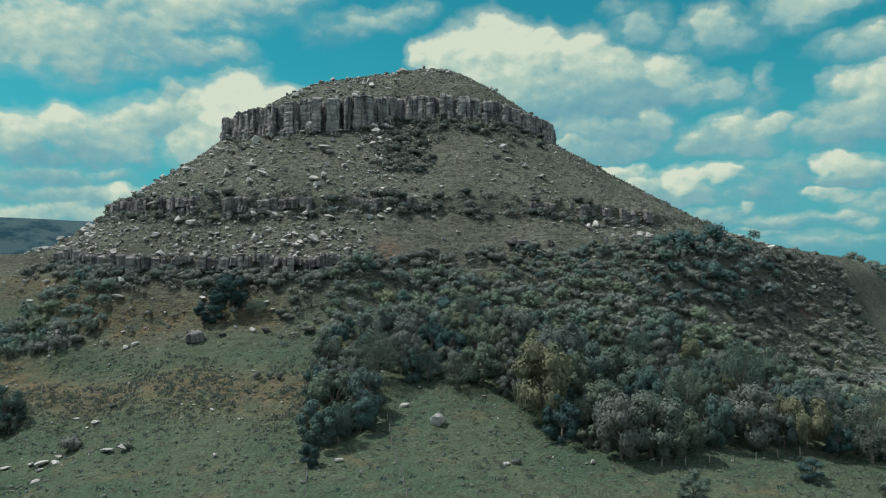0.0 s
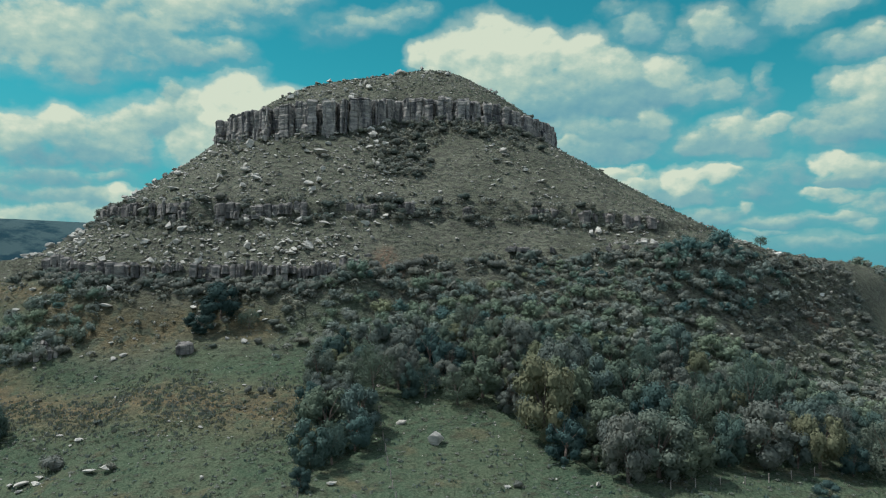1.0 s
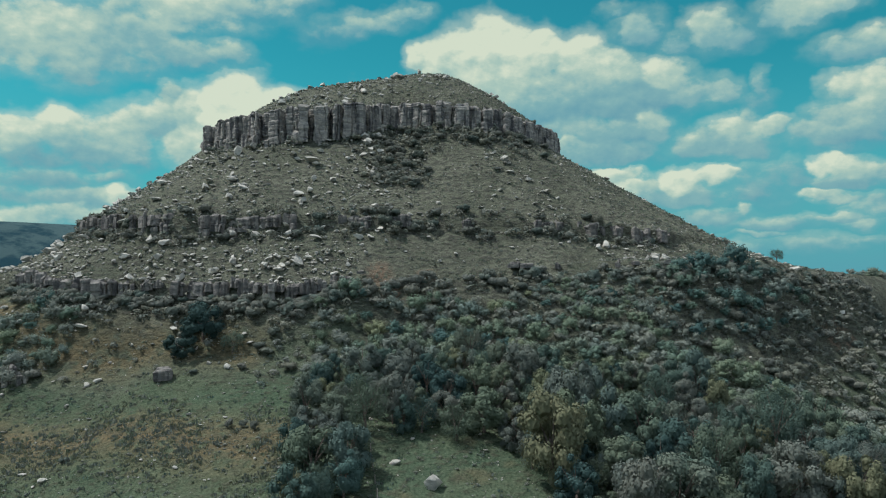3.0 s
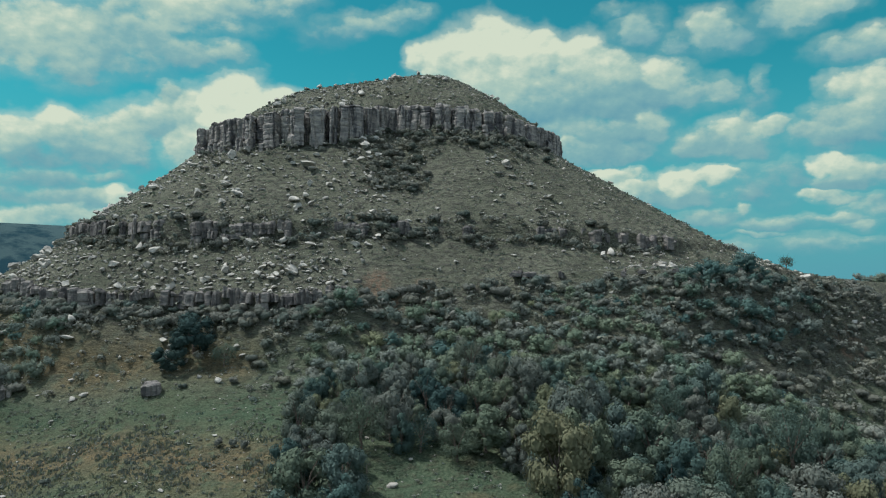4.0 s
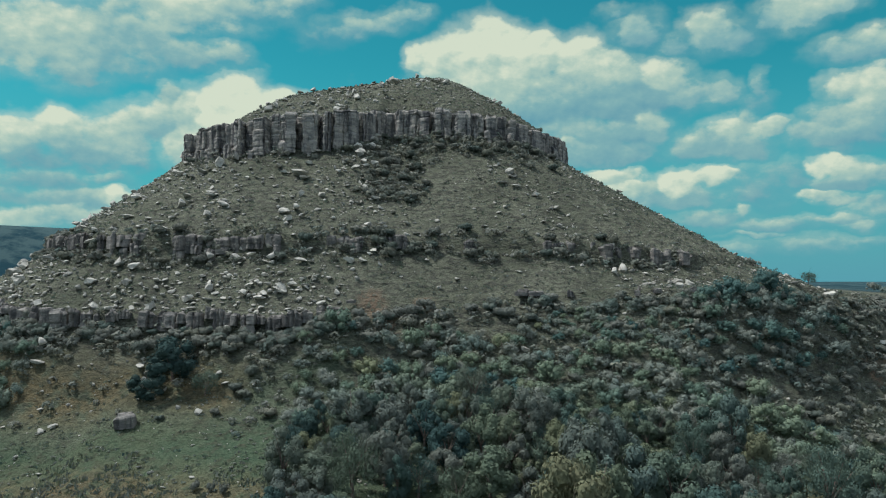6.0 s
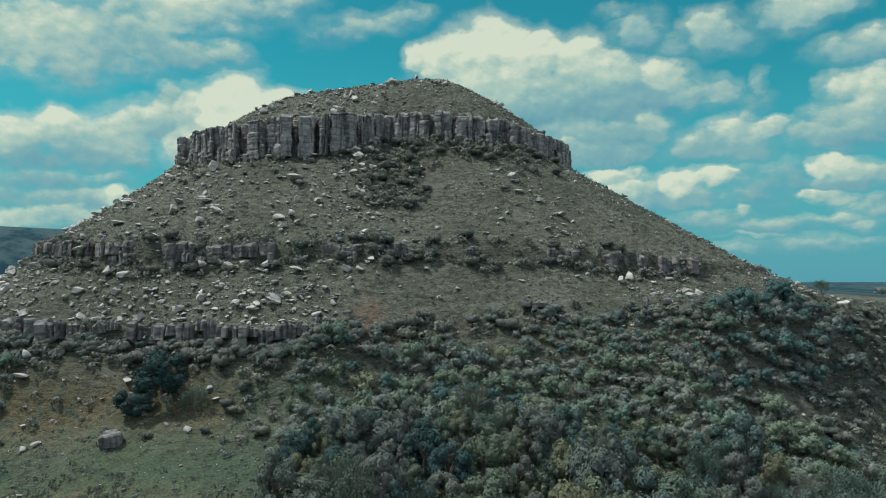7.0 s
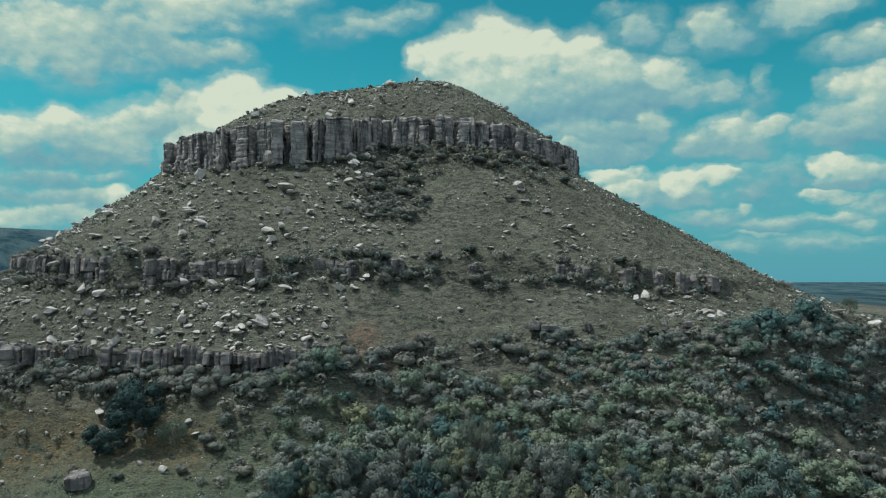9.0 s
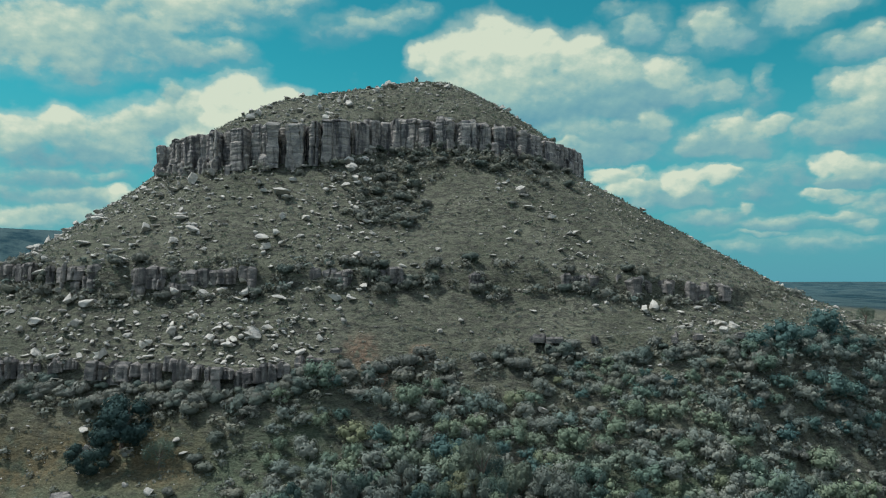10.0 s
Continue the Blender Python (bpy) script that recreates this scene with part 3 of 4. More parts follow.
def buttress(a, b, out, drop=0.0, deep=4.2):
    """One buttress of the cliff between two bearings, proud of the cliff line or set back from it."""
    global n
    x1, y1, _ = ring_point(a)
    x2, y2, _ = ring_point(b)
    w, mid = math.hypot(x2 - x1, y2 - y1), (a + b) / 2
    face = math.degrees(math.atan2(y2 - y1, x2 - x1))
    foot = float(np.interp(mid, CLIFF_A, CLIFF_FOOT)) - 1.2
    top = float(np.interp(mid, CLIFF_A, CLIFF_TOP)) - drop + rnd.uniform(-0.25, 0.3)
    px, py, _ = ring_point(mid, out - deep / 2 + 0.9)
    part("rock_column", pillar_mesh("rock_column", 100 + n, w * 1.03, deep, top - foot, rnd.uniform(5.0, 12.0)), CLIFF, upper,
         m=inv @ pose(px, py, foot, rnd.uniform(-1.5, 1.5), rnd.uniform(-1.5, 1.5), face + rnd.uniform(-9, 9)))
    n += 1


def cliff_run(start, stop, lo, hi, setback, tall):
    """Columns shoulder to shoulder along the cliff line."""
    a = start
    while a < stop:
        w = rnd.uniform(lo, hi)
        x1, y1, _ = ring_point(a)
        b = a
        while b < stop + 4 and math.hypot(ring_point(b)[0] - x1, ring_point(b)[1] - y1) < w:
            b += 0.35
        buttress(a, b, setback + rnd.uniform(-0.5, 0.5), -tall)
        a = b


cliff_run(-112, -77, 2.5, 4.8, 0.3, 0.0)
buttress(-77, -68.5, 0.9)
buttress(-68.5, -64, -1.3)
buttress(-64, -57, 0.4)
buttress(-57, -52, -0.6, 0.5)
buttress(-52, -48.5, 0.8)
buttress(-48.5, -44.5, -0.9)
buttress(-44.5, -42, 1.0)
buttress(-42, -37, -1.3)
buttress(-36.8, -32.8, 1.0)
buttress(-32.8, -28, -0.9)
buttress(-27.8, -25, 1.3)
buttress(-25, -23, -2.2)
buttress(-23, -18.3, 0.9)
buttress(-18.3, -17, -2.4)
buttress(-17, -14.3, 1.0)
buttress(-14.3, -6.8, 0.7)
buttress(-6.8, -2, -1.9)
buttress(-2, 4, -2.2)
buttress(4, 9.3, -1.6)
buttress(9.3, 12.6, 1.1)
buttress(12.6, 18, 0.2)
buttress(18, 21, -1.6)
buttress(21, 24.2, -1.0)
buttress(24.2, 26.3, 1.0)
buttress(26.3, 29.8, -1.0)
buttress(29.8, 34, 0.3, 0.3)
buttress(34, 38.8, -0.9)
buttress(38.8, 42, 0.2, 0.5)
buttress(42, 46, -0.5)
buttress(46, 50.5, 0.4, 0.3)
buttress(50.5, 55, -0.6)
buttress(55, 59, 0.3)
buttress(59, 64, -0.4, 0.3)
buttress(64, 70, 0.5)
buttress(70, 77, 0.2)
cliff_run(77, 112, 2.5, 4.5, 0.2, 0.0)
cliff_run(-98, 98, 3.5, 5.5, -3.0, -0.3)
# broken stubs along the foot of the cliff
for k in range(34):
    a = rnd.uniform(-74, -8) if k < 24 else rnd.uniform(8, 70)
    px, py, _ = ring_point(a, rnd.uniform(0.4, 2.2))
    part("rock_stub", pillar_mesh("rock_stub", 700 + k, rnd.uniform(1.2, 2.8), rnd.uniform(1.2, 2.2), rnd.uniform(1.8, 4.2), 6.0), CLIFF, upper,
         m=inv @ pose(px, py, gz(px, py) - 0.8, rnd.uniform(-6, 6), rnd.uniform(-6, 6), a + rnd.uniform(-30, 30)))

middle = thing("middle_ledge", HX, HY - 78, 45, "broken ledge of dark sandstone blocks half hidden by scrub", "rock ledge", kind="structure")
inv = middle.matrix_basis.inverted()
a = -62.0
while a < 50:
    big = 1.0 if a < -12 else 0.62
    w = rnd.uniform(1.4, 3.4) * (0.6 + 0.55 * big)
    r = float(np.interp(a, LEDGE_A, LEDGE_R))
    c, s = math.sin(radians(a)), -math.cos(radians(a))
    r += 1.2 * float(fbm(HX + c * r, HY + s * r, 9.0, 2, 5))
    h = float(np.interp(a, LEDGE_A, LEDGE_H)) * rnd.uniform(0.5, 1.12)
    gap = 0.12 if a < -18 else (0.6 if a < 30 else 0.2)
    if rnd.random() > gap and h > 0.8:
        top = float(np.interp(a, LEDGE_A, LEDGE_Z)) + rnd.uniform(-0.3, 0.35)
        tiers = 2 if h > 3.2 and rnd.random() < 0.45 else 1
        z0 = top - h - 0.5
        for k in range(tiers):
            hh = (h + 0.6) / tiers
            rr = r + rnd.uniform(-1.0, 0.9)
            me_ = pillar_mesh("ledge_block", 900 + n, w * 1.15, rnd.uniform(1.8, 3.0), hh + 0.3, rnd.uniform(4, 9), 0.8)
            part("ledge_block", me_, LEDGE, middle, m=inv @ pose(HX + c * rr, HY + s * rr, z0, rnd.uniform(-4, 4), rnd.uniform(-4, 4), a + rnd.uniform(-24, 24)))
            z0 += hh
            n += 1
    a += math.degrees(w * rnd.uniform(0.95, 1.15) / r)

lower = thing("lower_ledge", -20, 178, 31, "low ledge of sandstone blocks along the rim above the pasture", "rock ledge", kind="structure")
inv = lower.matrix_basis.inverted()
x = -104.0
while x < 66:
    w = rnd.uniform(1.0, 3.0)
    h = rnd.uniform(1.8, 4.4) * (1.0 if x < -22 else 0.42)
    if rnd.random() > (0.2 if x < -18 else 0.74):
        y = float(rim_y(x)) - 0.8 + rnd.uniform(-0.8, 0.6) + 1.3 * float(fbm(x, float(rim_y(x)), 10, 3, 8))
        z = gz(x, y + 2.2) - h + rnd.uniform(-0.2, 0.3)
        me_ = pillar_mesh("rim_block", 2000 + n, w * 1.1, rnd.uniform(1.5, 2.6), h, rnd.uniform(4, 9), 0.8)
        part("rim_block", me_, LEDGE, lower, m=inv @ pose(x, y, z, rnd.uniform(-5, 5), rnd.uniform(-5, 5), rnd.uniform(-16, 16)))
        n += 1
    x += w

# ---- boulders ----


def boulder_arrays(seed, level=2, cuts=14, squash=0.7):
    """A boulder: a ball hewn flat by chance planes."""
    r = np.random.RandomState(seed)
    bm = bmesh.new()
    bmesh.ops.create_icosphere(bm, subdivisions=level, radius=1.0)
    p = np.array([q.co[:] for q in bm.verts])
    f = [[q.index for q in face.verts] for face in bm.faces]
    bm.free()
    for _ in range(cuts):
        nrm = r.randn(3)
        nrm /= np.linalg.norm(nrm)
        lim = r.uniform(0.32, 0.70)
        over = np.maximum(p @ nrm - lim, 0)
        p = p - over[:, None] * nrm
    p *= np.array([1.0, r.uniform(0.6, 0.95), squash * r.uniform(0.75, 1.15)])
    p += r.randn(*p.shape) * 0.012
    return p, np.array(f)


BIG = [boulder_arrays(40 + k, 3, 11, (0.66, 0.36, 0.78, 0.46)[k % 4]) for k in range(12)]
TINY = [boulder_arrays(90 + k, 1, 6, 0.7) for k in range(8)]
SMALL = [boulder_arrays(70 + k, 2, 9, (0.6, 0.34, 0.46)[k % 3]) for k in range(10)]


def mesh_of(name, arr, mat):
    me_ = bpy.data.meshes.new(name)
    me_.from_pydata(arr[0], [], arr[1])
    me_.materials.append(mat)
    return me_


BIG_ME = [mesh_of("boulder", q, BOULDER) for q in BIG]


def boulder(x, y, size, shape, label, group="boulders on the hillside", turn=None, tall=1.0, sink=0.25, tip=8):
    z = gz(x, y)
    ob = new("boulder", BIG_ME[shape % len(BIG_ME)])
    rz = rnd.uniform(0, 360) if turn is None else turn
    ob.matrix_basis = pose(x, y, z + size * tall * (0.42 - sink), rnd.uniform(-tip, tip) + 6, rnd.uniform(-tip, tip), rz) @ Matrix.Diagonal((size / 2, size / 2, size / 2 * tall, 1))
    return tagged(ob, label, "boulder", group)


boulder(-0.5, 121.9, 3.4, 8, "large pale boulder on the green pasture", tall=1.1, sink=0.12, turn=20, tip=2)
boulder(-15.4, 108.6, 2.3, 1, "flat-topped grey boulder beside the fence tree", tall=0.9)
boulder(9.4, 109.5, 1.2, 0, "small white boulder beside a bush on the pasture")
boulder(-61.5, 132.0, 1.8, 4, "round white boulder among rusty grass", tall=1.1)
boulder(-53.2, 118.0, 2.8, 5, "low pale slab lying on the pasture", tall=0.8)
for k, (x, y, s) in enumerate(((-63.2, 122.9, 2.0), (-65.5, 121.5, 2.6), (-62.6, 120.5, 2.2), (-64.6, 119.0, 1.9), (-67.5, 121.8, 1.6), (-71.5, 121.5, 2.0))):
    boulder(x, y, s, 1 + 4 * (k % 3), "pale slab of a rock heap beside a grey bush")
boulder(-68.1, 164.3, 2.3, 3, "pale rounded boulder on the turf")
boulder(-72.5, 168.0, 1.5, 5, "small pale boulder on the turf")
boulder(-41.2, 159.4, 2.3, 8, "pale boulder beside a small bush")
boulder(-46.0, 147.0, 1.3, 9, "small grey boulder on the turf")
boulder(-34.7, 212.9, 7.1, 3, "dark overhanging boulder below the cliff", tall=0.75)
boulder(-33.0, 217.0, 2.9, 6, "angular boulder leaning on a larger one")
boulder(-17.3, 213.3, 3.2, 1, "pale slab on the scree below the cliff", tall=0.8)
boulder(-60.2, 219.9, 4.5, 1, "long slab on the scree", tall=0.8)
boulder(-62.8, 219.2, 2.7, 5, "flat slab on the scree", tall=0.8)
boulder(-46.9, 211.9, 1.6, 8, "angular pale boulder on the stony slope")
boulder(-44.6, 211.8, 2.1, 9, "pale sandstone slab among dry grass", tall=0.8)
boulder(-57.2, 222.6, 3.9, 10, "big square block fallen from the cliff", tall=1.25, tip=3)
boulder(-60.5, 208.5, 3.9, 1, "angular pale boulder on the stony slope")
boulder(-58.9, 206.0, 2.2, 5, "pale sandstone slab among dry grass", tall=0.8)
boulder(-53.8, 206.7, 3.6, 5, "weathered pale boulder among dry grass")
boulder(-60.1, 198.7, 2.9, 9, "angular pale boulder on the stony slope")
boulder(-59.8, 200.4, 1.6, 0, "pale sandstone slab among dry grass", tall=0.8)
boulder(-45.6, 195.9, 2.1, 5, "weathered pale boulder among dry grass")
boulder(-35.4, 198.7, 2.7, 1, "angular pale boulder on the stony slope")
boulder(-36.2, 197.0, 1.9, 8, "pale sandstone slab among dry grass", tall=0.8)
boulder(-34.0, 197.5, 2.1, 9, "weathered pale boulder among dry grass")
boulder(-14.0, 211.5, 2.3, 5, "angular pale boulder on the stony slope")
boulder(-13.6, 201.7, 2.1, 2, "pale sandstone slab among dry grass", tall=0.8)
boulder(-15.9, 204.3, 2.0, 1, "weathered pale boulder among dry grass")
boulder(-15.3, 194.6, 1.7, 4, "angular pale boulder on the stony slope")
boulder(-12.4, 193.1, 1.6, 8, "pale sandstone slab among dry grass", tall=0.8)
boulder(-7.1, 196.5, 2.2, 5, "weathered pale boulder among dry grass")
boulder(-12.3, 184.9, 1.8, 2, "angular pale boulder on the stony slope")
boulder(-14.5, 188.0, 1.5, 0, "pale sandstone slab among dry grass", tall=0.8)
boulder(3.9, 184.8, 1.7, 4, "small white boulder on the dry slope")
boulder(0.0, 182.7, 1.9, 0, "small white boulder on the dry slope")
boulder(16.1, 190.5, 1.7, 8, "small white boulder on the dry slope")
boulder(16.7, 186.7, 1.8, 9, "weathered pale boulder among dry grass")
boulder(15.2, 202.7, 2.3, 1, "angular pale boulder on the stony slope")
boulder(15.1, 210.4, 2.8, 5, "pale sandstone slab among dry grass", tall=0.8)
boulder(18.5, 210.0, 3.1, 9, "weathered pale boulder among dry grass")
boulder(17.3, 214.5, 3.8, 8, "pale angular boulder on the scree")
boulder(18.2, 213.3, 2.9, 5, "pale slab on the scree", tall=0.8)
boulder(15.1, 217.6, 1.5, 2, "weathered pale boulder among dry grass")
boulder(12.9, 216.1, 1.6, 6, "angular pale boulder on the stony slope")
boulder(27.2, 199.3, 1.8, 8, "pale sandstone slab among dry grass", tall=0.8)
boulder(38.2, 194.0, 2.5, 10, "grey block below the layered ledge")
boulder(39.4, 190.7, 2.5, 2, "tall pale boulder on the dry slope", tall=1.25, tip=3)
boulder(48.8, 195.5, 1.8, 4, "pale sandstone slab among dry grass", tall=0.8)
boulder(47.8, 191.6, 2.6, 1, "weathered pale boulder among dry grass")
boulder(30.8, 190.0, 1.6, 6, "angular pale boulder on the stony slope")
boulder(44.1, 189.7, 1.8, 5, "pale sandstone slab among dry grass", tall=0.8)
boulder(47.4, 193.0, 1.6, 9, "weathered pale boulder among dry grass")
boulder(50.1, 188.3, 2.9, 1, "pale slab near the rim", tall=0.8)
boulder(45.9, 178.4, 2.0, 6, "pale block on the rim")
boulder(47.8, 178.3, 2.3, 10, "pale block on the rim")
boulder(73.4, 190.5, 3.2, 1, "pale slab at the end of the bench", tall=0.8)
boulder(78.2, 193.3, 3.0, 5, "pale slab at the end of the bench", tall=0.8)
boulder(-35.0, 177.2, 4.4, 1, "long pale slab lying on the rim", tall=0.8)
boulder(-42.8, 179.1, 1.9, 4, "angular pale boulder on the stony slope")
boulder(-65.7, 180.0, 3.6, 9, "grey block above the rim")
boulder(-73.9, 188.9, 3.9, 6, "grey block among the scree")
boulder(-65.1, 187.0, 2.6, 8, "angular pale boulder on the stony slope")
boulder(-65.3, 185.1, 2.0, 5, "pale sandstone slab among dry grass", tall=0.8)
boulder(-79.3, 201.6, 2.9, 4, "pale boulder above the broken ledge")
boulder(-72.3, 203.3, 3.8, 5, "long slab on the scree", tall=0.8)
boulder(-91.0, 211.3, 3.4, 1, "pale sandstone slab among dry grass", tall=0.8)
boulder(-58.3, 183.4, 1.8, 0, "weathered pale boulder among dry grass")
boulder(-43.3, 185.3, 1.8, 8, "angular pale boulder on the stony slope")
boulder(-47.7, 185.9, 1.6, 2, "pale sandstone slab among dry grass", tall=0.8)
boulder(-38.6, 180.1, 1.6, 9, "weathered pale boulder among dry grass")
boulder(-30.0, 176.1, 1.7, 1, "angular pale boulder on the stony slope")
boulder(-9.6, 175.1, 1.6, 3, "white boulder beside bare red soil")


def rock_density(x, y):
    """How thickly stones lie: thick on the scree, thin on the smooth slope, none on the pasture."""
    a, r = float(bearing(x, y)), math.hypot(x - HX, y - HY)
    rc, rl = float(np.interp(a, CLIFF_A, CLIFF_R)), float(np.interp(a, LEDGE_A, LEDGE_R))
    d = float(rim_y(x)) - y
    patch = 0.5 + 1.0 * float(fbm(x, y, 7, 3, 41))
    if r < rc - 1:
        return 0.55 * patch + 0.2
    if r < rl and d < 0:
        west = 1.0 if a < 0 else (0.5 if a < 14 else 0.22)
        streak = 0.9 * math.exp(-((a - 34) / 3.5) ** 2)
        return (1.6 * west + streak) * patch
    if d < 0:
        if x < -18:
            return 1.5 * patch + 0.25
        return 0.16 * patch + 1.3 * math.exp(-((x - 46) / 11) ** 2 - ((y - 190) / 6) ** 2) + 0.5 * math.exp(-((x - 76) / 12) ** 2)
    if d < 14:
        return 0.45 * patch if x < -38 else (0.8 * patch if x > 70 else 0.18 * patch)
    if x < -55 and d < 22:
        return 0.15 * patch
    return 0.03


stones = []
tries = 0
while len(stones) < 4600 and tries < 90000:
    tries += 1
    x, y = rnd.uniform(-125, 112), rnd.uniform(112, 275)
    if y > 178 and math.hypot(x - HX, y - HY) > 120 and y > 225:
        continue
    if rnd.random() < rock_density(x, y):
        stones.append((min(3.0, (1.08 if x < 0 else 0.82) * math.exp(rnd.gauss(0, 0.45))), x, y))
stones.sort(reverse=True)
WORDS = ("pale angular sandstone boulder on the dry slope", "weathered grey sandstone block among dry grass", "flat pale sandstone slab on the slope")
for k, (s, x, y) in enumerate(stones[:250]):
    boulder(x, y, s * 1.15, k, WORDS[(0, 2, 1, 2)[k % 4]], sink=0.14, tip=18)


def joined(name, variants, rows, mat, label, category, tints=None, kind="stuff"):
    """Many pieces in one mesh. rows: variant, matrix."""
    vs, fs, ts, base = [], [], [], 0
    for i, (k, m) in enumerate(rows):
        p, f = variants[k]
        q = p @ np.array(m.to_3x3()).T + np.array(m.translation)
        vs.append(q)
        fs.append(f + base)
        base += len(p)
        if tints is not None:
            ts.append(np.full(len(p), tints[i], np.float32))
    me_ = bpy.data.meshes.new(name)
    vs, fs = np.concatenate(vs), np.concatenate(fs)
    me_.vertices.add(len(vs))
    me_.vertices.foreach_set("co", vs.astype(np.float32).ravel())
    n_, k_ = fs.shape
    me_.loops.add(n_ * k_)
    me_.loops.foreach_set("vertex_index", fs.astype(np.int32).ravel())
    me_.polygons.add(n_)
    me_.polygons.foreach_set("loop_start", np.arange(n_, dtype=np.int32) * k_)
    me_.update(calc_edges=True)
    if tints is not None:
        me_.attributes.new("tint", "FLOAT", "POINT").data.foreach_set("value", np.concatenate(ts))
    me_.materials.append(mat)
    return tagged(new(name, me_), label, category, kind=kind)


rows = []
for s, x, y in stones[250:]:
    z = gz(x, y)
    rows.append((rnd.randrange(len(SMALL)), pose(x, y, z + s * 0.16, rnd.uniform(-20, 20), rnd.uniform(-20, 20), rnd.uniform(0, 360)) @ Matrix.Scale(s / 2, 4)))
for k in range(130):
    x = rnd.uniform(-102, -16)
    y = float(rim_y(x)) + rnd.uniform(1.0, 10.0)
    s = rnd.uniform(0.8, 2.3)
    rows.append((rnd.randrange(len(SMALL)), pose(x, y, gz(x, y) + s * 0.2, rnd.uniform(-25, 25), rnd.uniform(-25, 25), rnd.uniform(0, 360)) @ Matrix.Scale(s / 2, 4)))
joined("scattered_stones", SMALL, rows, BOULDER, "pale loose stones strewn over the dry slopes", "stones")

rows = []
tries = 0
while len(rows) < 5200 and tries < 60000:
    tries += 1
    x, y = rnd.uniform(-120, 108), rnd.uniform(118, 272)
    if rnd.random() < 0.12 + 0.8 * rock_density(x, y):
        s = rnd.uniform(0.18, 0.55)
        rows.append((rnd.randrange(len(TINY)), pose(x, y, gz(x, y) + 0.1 * s, rnd.uniform(-30, 30), rnd.uniform(-30, 30), rnd.uniform(0, 360)) @ Matrix.Scale(s / 2, 4)))
joined("small_stones", TINY, rows, BOULDER, "small pale stones strewn over the slopes", "stones")

# ---- trees and scrub ----


def crown_arrays(seed, wide, high, lobes, leaves, leaf, low=-0.04, core=True, loose=0.0):
    """A crown: rounded lobes clothed in leaf sprays round a dark inner mass, uneven in outline."""
    r = np.random.RandomState(seed)
    mid = np.array([0, 0, high * (0.5 + low / 2)])
    half = np.array([wide / 2, wide / 2, high * (1 - low) / 2])
    way = r.randn(lobes, 3)
    way[:, 2] = r.uniform(-1.2, 1.3, lobes)
    way /= np.linalg.norm(way, axis=1)[:, None]
    rs = wide * r.uniform(0.45, 0.95, lobes) / math.sqrt(lobes)
    cs = mid + way * (half - rs[:, None] * 0.85) * r.uniform(0.80, 1.0, lobes)[:, None]
    pick = r.choice(lobes, leaves, p=rs ** 2 / (rs ** 2).sum())
    u = r.randn(leaves, 3) + 0.6 * way[pick]
    u[:, 2] += 0.2
    u /= np.linalg.norm(u, axis=1)[:, None]
    c = cs[pick] + u * (rs[pick] * r.uniform(0.84 - loose, 1.12 + loose, leaves))[:, None] * np.array([1, 1, 0.85])
    c[:, 2] = np.maximum(c[:, 2], high * low * 0.6)
    nrm = u + 0.22 * r.randn(leaves, 3)
    nrm /= np.linalg.norm(nrm, axis=1)[:, None]
    t1 = np.cross(nrm, r.randn(leaves, 3))
    t1 /= np.linalg.norm(t1, axis=1)[:, None]
    t2 = np.cross(nrm, t1)
    s = leaf * r.uniform(0.65, 1.35, leaves)[:, None]
    v_ = np.stack([c - t1 * s - t2 * s * 0.5, c + t1 * s - t2 * s * 0.5, c + t2 * s * 0.9], 1).reshape(-1, 3)
    f_ = np.arange(leaves * 3).reshape(-1, 3)
    if core:
        bm = bmesh.new()
        bmesh.ops.create_icosphere(bm, subdivisions=1, radius=1.0)
        p_ = np.array([q.co[:] for q in bm.verts])
        g_ = np.array([[q.index for q in face.verts] for face in bm.faces])
        bm.free()
        for k in range(lobes):
            f_ = np.concatenate([f_, g_ + len(v_)])
            v_ = np.concatenate([v_, cs[k] + p_ * rs[k] * (0.80 - 1.2 * loose) * np.array([1, 1, 0.85])])
    return v_, f_


def twig_arrays(seed, wide, high, twigs, thick=0.035):
    """A thin, nearly bare crown: many fine twigs that fan outwards."""
    r = np.random.RandomState(seed)
    start = r.randn(twigs, 3) * np.array([wide * 0.17, wide * 0.17, high * 0.12]) + np.array([0, 0, high * 0.55])
    out = start - np.array([0, 0, high * 0.25])
    out /= np.linalg.norm(out, axis=1)[:, None]
    out += 0.35 * r.randn(twigs, 3)
    ln = wide * r.uniform(0.12, 0.32, twigs)[:, None]
    end = start + out * ln
    sidew = np.cross(out, r.randn(twigs, 3))
    sidew /= np.linalg.norm(sidew, axis=1)[:, None]
    v_ = np.stack([start - sidew * thick, start + sidew * thick, end], 1).reshape(-1, 3)
    return v_, np.arange(twigs * 3).reshape(-1, 3)


def tube(verts, faces, path, radii, sides=6):
    base = len(verts)
    for (x, y, z), r in zip(path, radii):
        for k in range(sides):
            t_ = 2 * math.pi * k / sides
            verts.append((x + r * math.cos(t_), y + r * math.sin(t_), z))
    for i in range(len(path) - 1):
        for k in range(sides):
            k2 = (k + 1) % sides
            faces.append((base + i * sides + k, base + i * sides + k2, base + (i + 1) * sides + k2, base + (i + 1) * sides + k))


